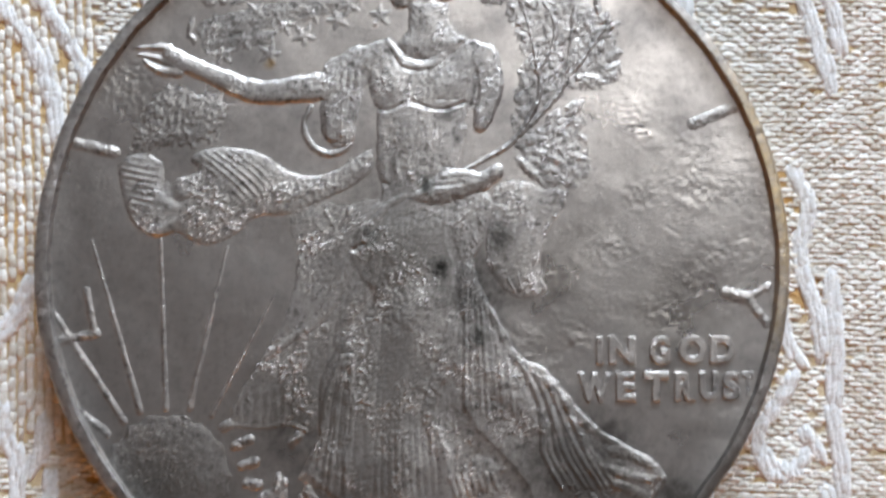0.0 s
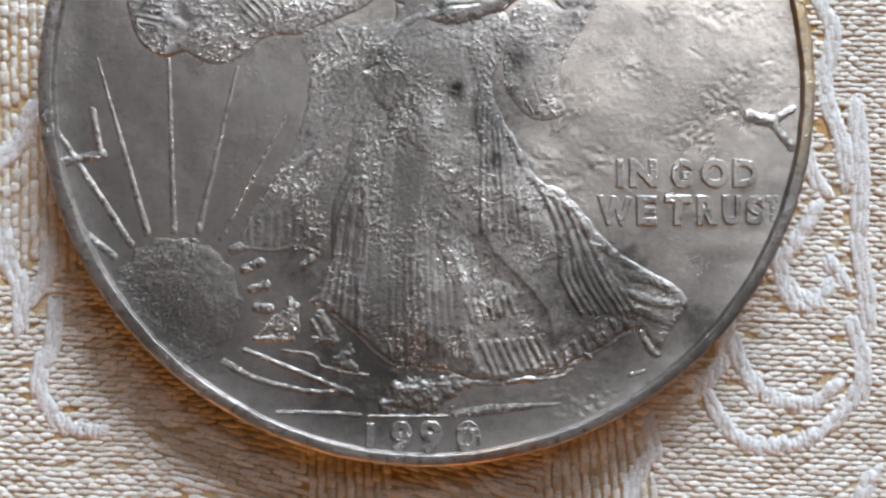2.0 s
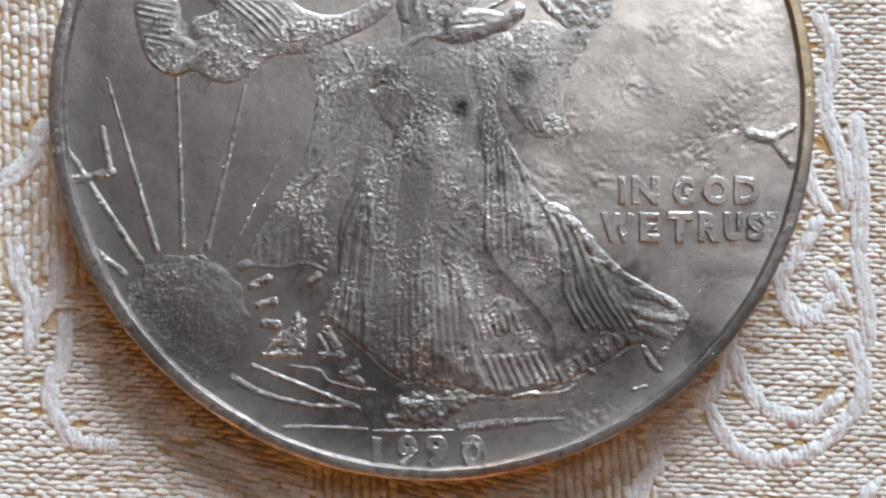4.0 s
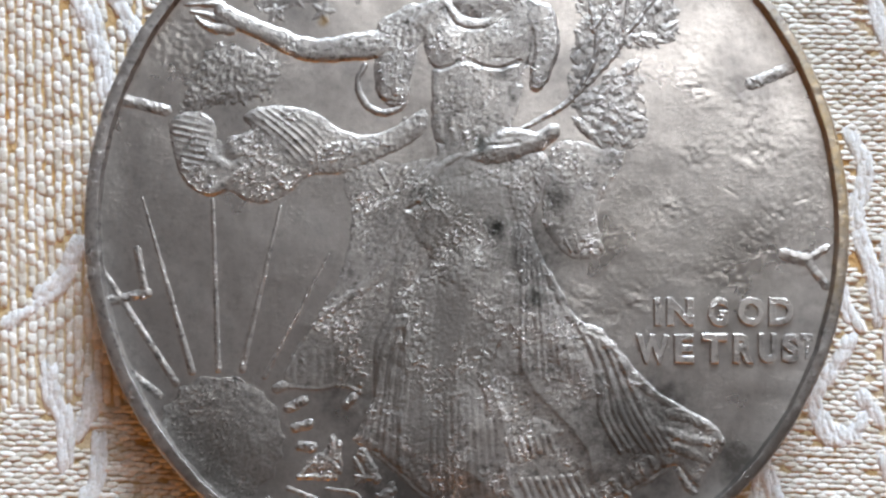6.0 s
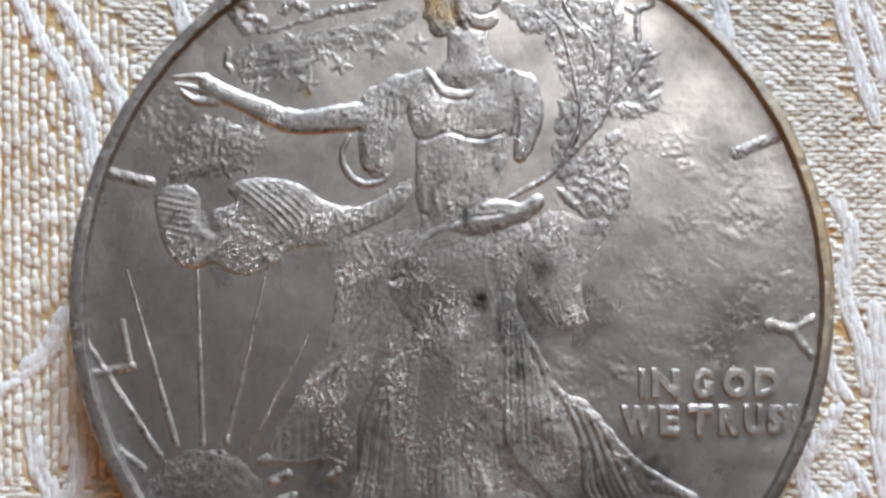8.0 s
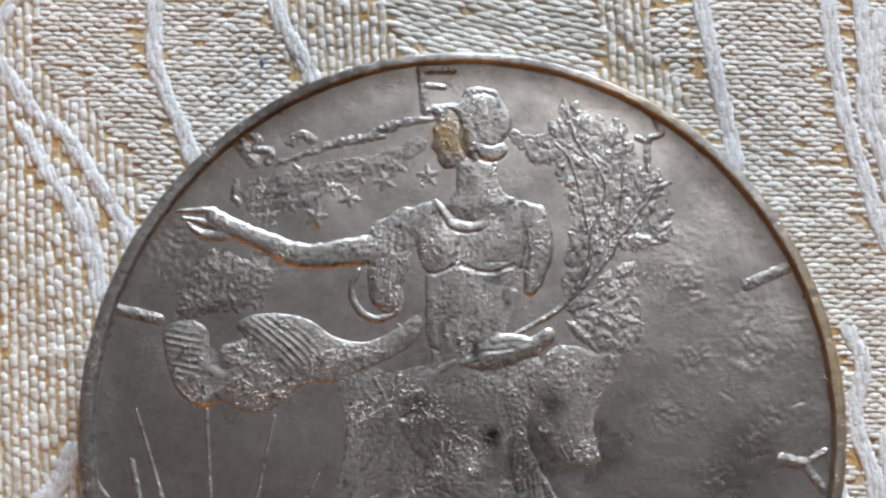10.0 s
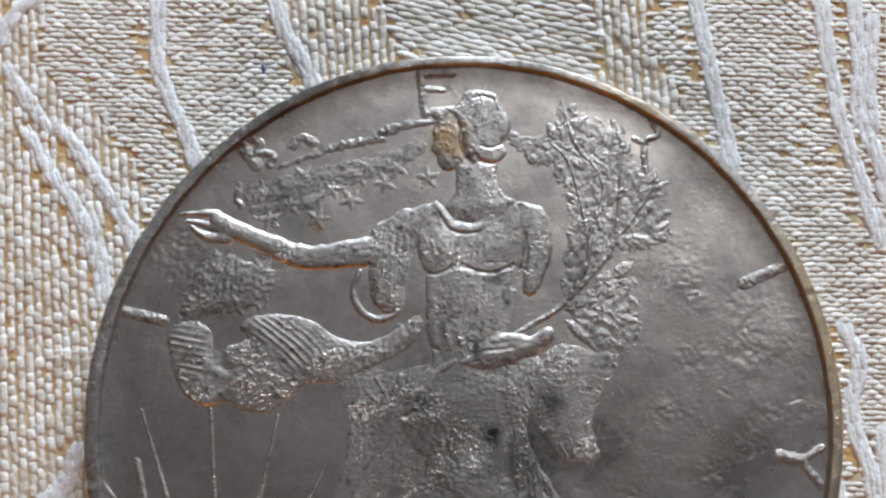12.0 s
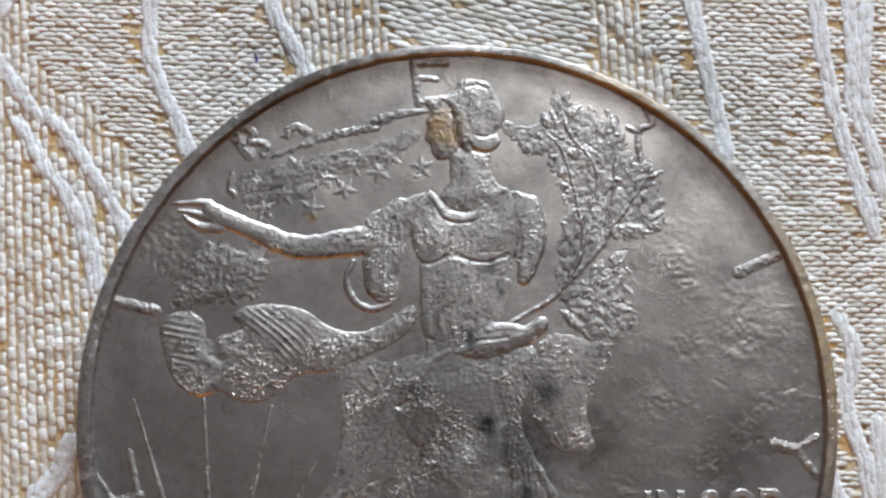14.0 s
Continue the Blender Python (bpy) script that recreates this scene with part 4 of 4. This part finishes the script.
def figure(x, y):
    h = np.zeros(x.shape)
    # wind-blown cape and skirt
    plate(h, x, y, CAPE, 0.022, 0.8, 0.05, 2.2)
    plate(h, x, y, HANGING, 0.045, 0.4, 0.05, 1.2)
    plate(h, x, y, GOWN, 0.10, 0.4, 0.12, 2.4)
    s = patch_of(x, y, LEG, 0.5)
    d = outline(x[s], y[s], LEG)
    h[s] += swell(d, 0.24, 2.2) * (h[s] > 0)
    plate(h, x, y, VALLEY, 0.07, 0.5, 0.09, 1.2, cut=True)
    for pts, r, up in (([(4.06, -2.63), (4.96, -3.99), (5.78, -5.49), (7.21, -6.29), (8.26, -7.48), (9.75, -9.05), (11.38, -10.14)], (0.35, 0.45, 0.4, 0.5, 0.55, 0.45, 0.2), 0.07),
                       ([(10.78, -10.38), (12.27, -10.73), (13.51, -11.84)], (0.3, 0.35, 0.2), 0.07), ([(10.78, -12.17), (11.81, -12.45), (12.85, -13.03)], (0.25, 0.3, 0.15), 0.05), ([(10.48, -11.28), (11.67, -11.71), (13.01, -11.91)], (0.2, 0.3, 0.2), 0.05),
                       ([(-3.33, 0.02), (-4.15, -1.67), (-5.08, -3.41), (-6.85, -4.73), (-8.6, -6.11), (-9.68, -8.37)], (0.3, 0.35, 0.3, 0.22, 0.2, 0.15), 0.045), ([(-6.33, -0.32), (-7.48, -2.77), (-8.64, -4.6)], 0.3, 0.025),
                       ([(2.69, -0.82), (3.16, -2.64), (3.77, -4.46), (4.82, -6.56), (6.47, -8.94)], (0.5, 0.7, 0.8, 0.7), 0.06), ([(2.17, -3.26), (1.68, -5.69), (0.95, -7.8), (0.96, -9.0), (1.81, -11.08), (1.77, -13.15), (2.64, -15.44)], (0.3, 0.4, 0.4, 0.3), 0.055),
                       ([(-1.99, 0.35), (-2.42, -1.19), (-3.58, -3.33), (-3.86, -4.85)], (0.3, 0.5, 0.4), 0.05), ([(-3.4, -5.45), (-3.21, -8.45), (-3.46, -11.13), (-3.48, -13.5)], 0.16, 0.045), ([(-2.08, -3.92), (-2.33, -7.54), (-2.22, -11.12)], 0.3, 0.03)):
        rope(h, x, y, pts, r, up)
    pleats(h, x, y, [(5.9, -6.0), (6.5, -7.2), (6.92, -8.78), (7.07, -10.57), (8.1, -12.37)], [(7.57, -6.71), (8.29, -7.84), (8.88, -9.06), (9.74, -10.54), (10.92, -12.34)], 8, (0.1, 0.15, 0.16, 0.16, 0.1), 0.075)
    pleats(h, x, y, [(-3.85, -5.45), (-4.59, -7.27), (-4.97, -9.51), (-5.58, -11.75)], [(-3.19, -5.45), (-3.4, -7.55), (-3.54, -9.94), (-3.61, -13.21)], 6, 0.12, 0.05)
    pleats(h, x, y, [(-9.31, -7.62), (-9.28, -9.05)], [(-5.85, -6.98), (-5.87, -9.08)], 8, 0.15, 0.016)
    pleats(h, x, y, [(2.88, -1.43), (2.78, -4.47), (2.8, -8.38)], [(4.36, -2.93), (4.97, -5.35), (5.43, -8.65)], 7, 0.12, 0.04)
    pleats(h, x, y, [(-1.85, -9.63), (-1.87, -14.66)], [(0.97, -9.3), (1.46, -14.63)], 9, 0.13, 0.028)
    pleats(h, x, y, [(2.84, -14.02), (3.5, -15.6)], [(5.79, -13.76), (6.48, -15.02)], 8, 0.15, 0.08)
    pleats(h, x, y, [(6.62, -14.57), (6.98, -15.28)], [(10.18, -12.47), (10.53, -13.12)], 8, 0.15, 0.07)
    # the lifted foot
    foot = [(2.83, -11.81), (3.12, -10.91), (3.83, -10.52), (4.54, -10.81), (5.14, -11.34), (4.69, -11.99), (3.96, -12.54), (3.07, -12.69)]
    plate(h, x, y, foot, 0.09, 0.35, 0.07, 0.8)
    pleats(h, x, y, [(2.06, -11.9), (2.36, -12.91)], [(4.31, -11.64), (4.55, -12.41)], 7, 0.13, 0.06)
    rope(h, x, y, [(4.69, -11.49), (5.17, -11.28)], 0.22, 0.04, 0.1)
    # hem
    rope(h, x, y, [(-5.93, -11.9), (-4.74, -12.69), (-3.36, -13.85), (-1.78, -15.1), (0.73, -15.46), (2.5, -15.97), (4.12, -16.01), (6.48, -15.52), (8.69, -14.43), (10.47, -13.35)], 0.16, 0.008, 0.03)
    rope(h, x, y, [(-9.48, -9.18), (-7.94, -9.28), (-6.76, -9.03), (-5.71, -9.43)], 0.14, 0.008, 0.04)
    # body
    s, d = plate(h, x, y, TORSO, 0.09, 0.5, 0.10, 2.0)
    h[s] += np.where(d < -0.2, 0.012 * vnoise(x[s] * 2.6 + 0.3 * y[s], y[s] * 0.5, 1.0, 87) + 0.012 * vnoise(x[s], y[s], 1.1, 88), 0)
    for (cx, cy), r in zip([(-1.56, 9.47), (1.36, 9.65)], (1.25, 1.6)):
        h += swell(np.hypot(x - cx, (y - cy) * 0.95) - r, 0.075, r) * (h > 0.02)
    rope(h, x, y, [(3.74, 11.09), (4.1, 9.58), (3.83, 8.17), (3.57, 7.27)], (0.85, 0.75, 0.6, 0.4), 0.06, 0.15)
    s, d = plate(h, x, y, SHOULDER, 0.12, 0.5, 0.09, 1.3)
    s, d = plate(h, x, y, SLEEVE, 0.10, 0.4, 0.08, 1.0)
    pleats(h, x, y, [(-4.79, 10.23), (-4.91, 8.35), (-4.79, 6.49)], [(-3.18, 9.97), (-3.55, 8.04), (-3.55, 6.36)], 5, 0.2, 0.05)
    pleats(h, x, y, [(-3.98, 11.11), (-4.54, 9.6)], [(-2.05, 11.73), (-2.49, 9.91)], 6, 0.18, 0.022)
    rope(h, x, y, [(-5.78, 8.2), (-6.15, 7.42), (-6.02, 6.62), (-5.53, 5.93), (-4.79, 5.62), (-3.99, 5.8), (-3.55, 6.24)], (0.14, 0.18, 0.2, 0.18, 0.14), 0.06, 0.05)
    # bare arm and fingers
    rope(h, x, y, [(-4.54, 9.44), (-5.54, 9.35), (-6.77, 9.17), (-8.26, 9.02), (-9.56, 9.24), (-10.8, 9.81), (-12.05, 10.31), (-12.92, 10.69), (-13.61, 11.13)], (0.75, 0.78, 0.74, 0.68, 0.62, 0.56, 0.5, 0.55, 0.45), 0.17, 0.07)
    for pts in ([(-12.98, 10.88), (-13.8, 11.45), (-14.7, 11.51), (-15.66, 11.45)], [(-13.23, 10.5), (-14.28, 10.88), (-15.28, 11.07)], [(-13.1, 10.13), (-14.15, 10.19), (-14.77, 10.51), (-15.09, 10.88)]):
        rope(h, x, y, pts, (0.36, 0.24, 0.14, 0.09), 0.07, 0.07)
    # forearm under the branch
    s, d = plate(h, x, y, FOREARM, 0.20, 0.55, 0.12, 0.9)
    rope(h, x, y, [(1.56, 4.55), (2.64, 4.7), (3.57, 4.6), (4.41, 5.03)], 0.24, 0.05)
    pleats(h, x, y, [(-2.29, 5.06), (-2.14, 4.07)], [(-0.44, 5.23), (-0.23, 4.25)], 4, 0.15, 0.035)
    rope(h, x, y, [(-2.61, 1.25), (-2.09, 2.04), (-1.47, 2.78), (-0.61, 3.32)], (0.16, 0.2, 0.16), 0.06)
    # knotted girdle
    for k, p in enumerate([(3.58, 3.0), (3.54, 2.72), (3.42, 2.45), (3.51, 2.17), (3.63, 1.9), (3.56, 1.62), (3.37, 1.35), (3.22, 1.07), (3.06, 0.8), (2.9, 0.53), (2.81, 0.25)]):
        q = (p[0] + 0.10, p[1] - 0.17)
        rope(h, x, y, [p, q], 0.13, 0.06, 0.14)
    # neck and head
    plate(h, x, y, NECK, 0.11, 0.5, 0.10, 1.2)
    plate(h, x, y, FACE, 0.15, 0.45, 0.05, 1.0)
    s, d = plate(h, x, y, HAIR, 0.20, 0.4, 0.09, 1.4)
    h[s] += np.where(d < -0.2, 0.010 * vnoise(x[s], y[s], 0.5, 85), 0)
    rope(h, x, y, [(-0.96, 17.26), (-0.15, 16.75), (0.22, 15.79), (0.09, 14.9), (0.46, 14.39)], (0.2, 0.3, 0.3, 0.2), 0.05)
    rope(h, x, y, [(0.05, 18.23), (1.06, 18.29), (1.75, 18.03)], 0.16, 0.05)
    # collar
    rope(h, x, y, [(-1.65, 12.2), (-1.18, 11.41), (-0.62, 10.78), (0.18, 10.59), (1.0, 10.84), (1.5, 11.22)], (0.18, 0.22, 0.28, 0.26, 0.16), 0.07)
    rope(h, x, y, [(2.57, 12.1), (3.01, 12.29), (3.44, 11.91)], 0.16, 0.06)
    for pts, r, deep in (([(-2.59, 8.47), (-2.07, 8.13), (-1.32, 8.15), (-0.67, 8.5)], 0.13, 0.07), ([(-0.2, 8.59), (0.73, 8.24), (1.66, 8.18), (2.65, 8.58)], 0.12, 0.07), ([(1.23, 8.71), (2.35, 8.74)], 0.08, 0.04), ([(3.23, 10.21), (2.97, 8.95), (2.67, 7.39)], 0.2, 0.06),
                         ([(-1.24, 11.22), (-0.87, 10.59), (-0.19, 10.34), (0.56, 10.4)], 0.1, 0.06), ([(0.65, 14.7), (0.78, 14.45), (1.4, 14.26), (2.09, 14.32)], 0.1, 0.11), ([(0.91, 15.28), (1.47, 15.12), (2.1, 15.34)], 0.07, 0.08), ([(0.49, 17.97), (1.06, 18.07), (1.62, 17.84)], 0.09, 0.07),
                         ([(-0.34, 16.43), (-0.28, 15.28), (0.02, 14.51)], 0.09, 0.07), ([(-5.53, 7.42), (-5.16, 6.49), (-4.29, 6.18)], 0.1, 0.05), ([(0.94, 3.87), (1.86, 3.93), (2.6, 4.05)], 0.1, 0.06), ([(-2.19, 8.03), (-2.2, 5.24), (-2.08, 4.01)], 0.12, 0.04),
                         ([(-2.9, 10.22), (-2.81, 8.03), (-3.0, 5.86)], 0.3, 0.05), ([(2.06, 2.86), (1.96, 1.01), (2.39, -0.82), (2.05, -3.26)], 0.25, 0.04), ([(-2.74, 0.65), (-3.28, 0.33)], 0.14, 0.08), ([(-8.82, -9.71), (-6.16, -9.44)], 0.1, 0.03), ([(-3.06, 3.86), (-1.99, 4.07), (-1.46, 3.94)], 0.1, 0.05)):
        rope(h, x, y, pts, r, -deep)
    # crumbled wear
    h *= 0.56
    up = np.clip(h / 0.04, 0, 1)
    calm = np.clip(0.35 + 1.1 * vnoise(x, y, 1.9, 83), 0.0, 1)
    grit = 0.6 * np.clip(vnoise(x, y, 0.2, 81) - 0.3, 0, 1) + np.clip(vnoise(x, y, 0.12, 90) - 0.2, 0, 1)
    holes = np.clip(vnoise(x, y, 0.17, 94) - 0.5, 0, 1) * calm
    h = h + up * (0.025 * grit * calm - 0.07 * holes + 0.006 * calm * vnoise(x, y, 0.35, 82))
    return np.where(h > 0.002, np.maximum(h, 0.004), 0)


relief("figure", figure, box_of(GOWN, CAPE, TORSO, HAIR, FACE, SLEEVE, HANGING, [(-16.08, 11.2)]), 0.05, M_RELIEF, coin, "standing robed figure in worn relief")
for pts, w, h in (([(-6.81, 2.34), (-5.52, 2.79), (-3.99, 4.32), (-3.55, 5.25)], (0.1, 0.18, 0.14), 0.06), ([(-4.82, 2.4), (-4.51, 1.79), (-3.96, 1.74), (-3.52, 2.54)], 0.16, 0.06),
                  ([(11.22, -13.35), (11.65, -14.23), (12.13, -14.52)], (0.2, 0.25, 0.12), 0.09), ([(7.87, -14.09), (8.58, -14.7)], 0.16, 0.12), ([(4.33, -16.01), (5.0, -15.82), (5.59, -15.88)], 0.16, 0.1),
                  ([(1.03, -16.1), (1.47, -15.8), (2.21, -16.14)], 0.22, 0.08), ([(5.1, -1.15), (5.47, -1.82)], 0.1, 0.1), ([(5.64, -0.96), (5.89, -1.75)], 0.1, 0.1), ([(6.07, -0.84), (6.43, -1.69)], 0.1, 0.1)):
    ridge("fold", pts, w, h * 1.1, coin, rough=0.06)


# motto and date, one letter at a time
def letter(char, box, lift):
    fc = bpy.data.curves.new("letter", "FONT")
    fc.body, fc.extrude, fc.bevel_depth, fc.bevel_resolution, fc.offset = char, 0.05, 0.04, 2, 0.022
    tmp = bpy.data.objects.new("letter", fc)
    me = bpy.data.meshes.new_from_object(tmp)
    bpy.data.objects.remove(tmp)
    co = np.empty(len(me.vertices) * 3, np.float32)
    me.vertices.foreach_get("co", co)
    co = co.reshape(-1, 3)
    (x0, y0), (x1, y1) = box
    lo, hi = co.min(0), co.max(0)
    u, v = (co[:, 0] - lo[0]) / (hi[0] - lo[0]), (co[:, 1] - lo[1]) / (hi[1] - lo[1])
    tilt = -0.006 * (x1 - x0)
    px, py = x0 + (x1 - x0) * u, y0 + (y1 - y0) * v + tilt * u
    px, py = px + 0.03 * vnoise(px, py, 0.35, 45), py + 0.03 * vnoise(px, py, 0.35, 46)
    z = field_z(px, py) + np.where(co[:, 2] > 0, lift, -0.03) - 0.05 * (1 - np.clip((co[:, 2] - 0.05) / 0.035, 0, 1)) * (co[:, 2] > 0)
    me.vertices.foreach_set("co", (np.stack([px, py, z], 1) * MM).astype(np.float32).ravel())
    me.update()
    me.materials.append(M_RELIEF)
    for p in me.polygons:
        p.use_smooth = False
    part("letter", me, coin)


for char, box in (("I", [(9.89, -5.74), (10.25, -4.23)]), ("N", [(10.55, -5.73), (12.04, -4.21)]), ("G", [(12.78, -5.73), (13.86, -4.18)]), ("O", [(14.35, -5.68), (15.86, -4.13)]), ("D", [(16.05, -5.66), (17.44, -4.13)]),
                  ("W", [(8.88, -7.78), (10.72, -6.2)]), ("E", [(10.95, -7.72), (12.03, -6.16)]), ("T", [(12.44, -7.71), (13.81, -6.1)]), ("R", [(14.13, -7.68), (15.24, -6.09)]), ("U", [(15.47, -7.64), (16.49, -6.07)]),
                  ("S", [(16.71, -7.62), (17.69, -6.08)])):
    letter(char, box, 0.15)
letter("T", [(17.79, -7.43), (18.46, -6.04)], 0.04)
for char, box in (("1", [(-3.08, -19.68), (-2.61, -18.17)]), ("9", [(-1.83, -19.72), (-0.69, -18.04)]), ("9", [(-0.32, -19.71), (0.88, -18.02)]), ("0", [(1.57, -19.63), (2.86, -18)])):
    letter(char, box, 0.12)

# a stray fibre and a speck of lint on the cloth
def strand(pts, width):
    p = curve_through(pts, n=10)
    sides = 6
    a = np.arange(sides) / sides * 2 * np.pi
    d = np.gradient(p, axis=0)
    d /= np.hypot(d[:, 0], d[:, 1])[:, None]
    z = cloth_z(p[:, 0], p[:, 1]) + 0.36
    verts = np.stack([p[:, :1] - d[:, 1:] * width / 2 * np.cos(a), p[:, 1:] + d[:, :1] * width / 2 * np.cos(a), z[:, None] + width / 2 * np.sin(a)], -1).reshape(-1, 3)
    k = np.arange(len(p) * sides).reshape(len(p), sides)
    f = np.stack([k[:-1], np.roll(k[:-1], -1, 1), np.roll(k[1:], -1, 1), k[1:]], -1).reshape(-1, 4)
    return verts, f


fibre = new("fibre", mesh_of("fibre", *strand([(-22.91, 4.05), (-21.92, 3.98), (-20.69, 3.95)], 0.07), M_CORD))
tagged(fibre, "single white fibre lying on the tablecloth", "fibre")
speck = new("lint_speck", mesh_of("lint_speck", *strand([(-11.46, 20.32), (-11.36, 20.1), (-11.42, 19.87)], 0.16), plain("blue_lint", (0.10, 0.13, 0.35), 0.8, 900, 0.2)))
tagged(speck, "tiny dark blue speck of lint on the cloth", "lint")
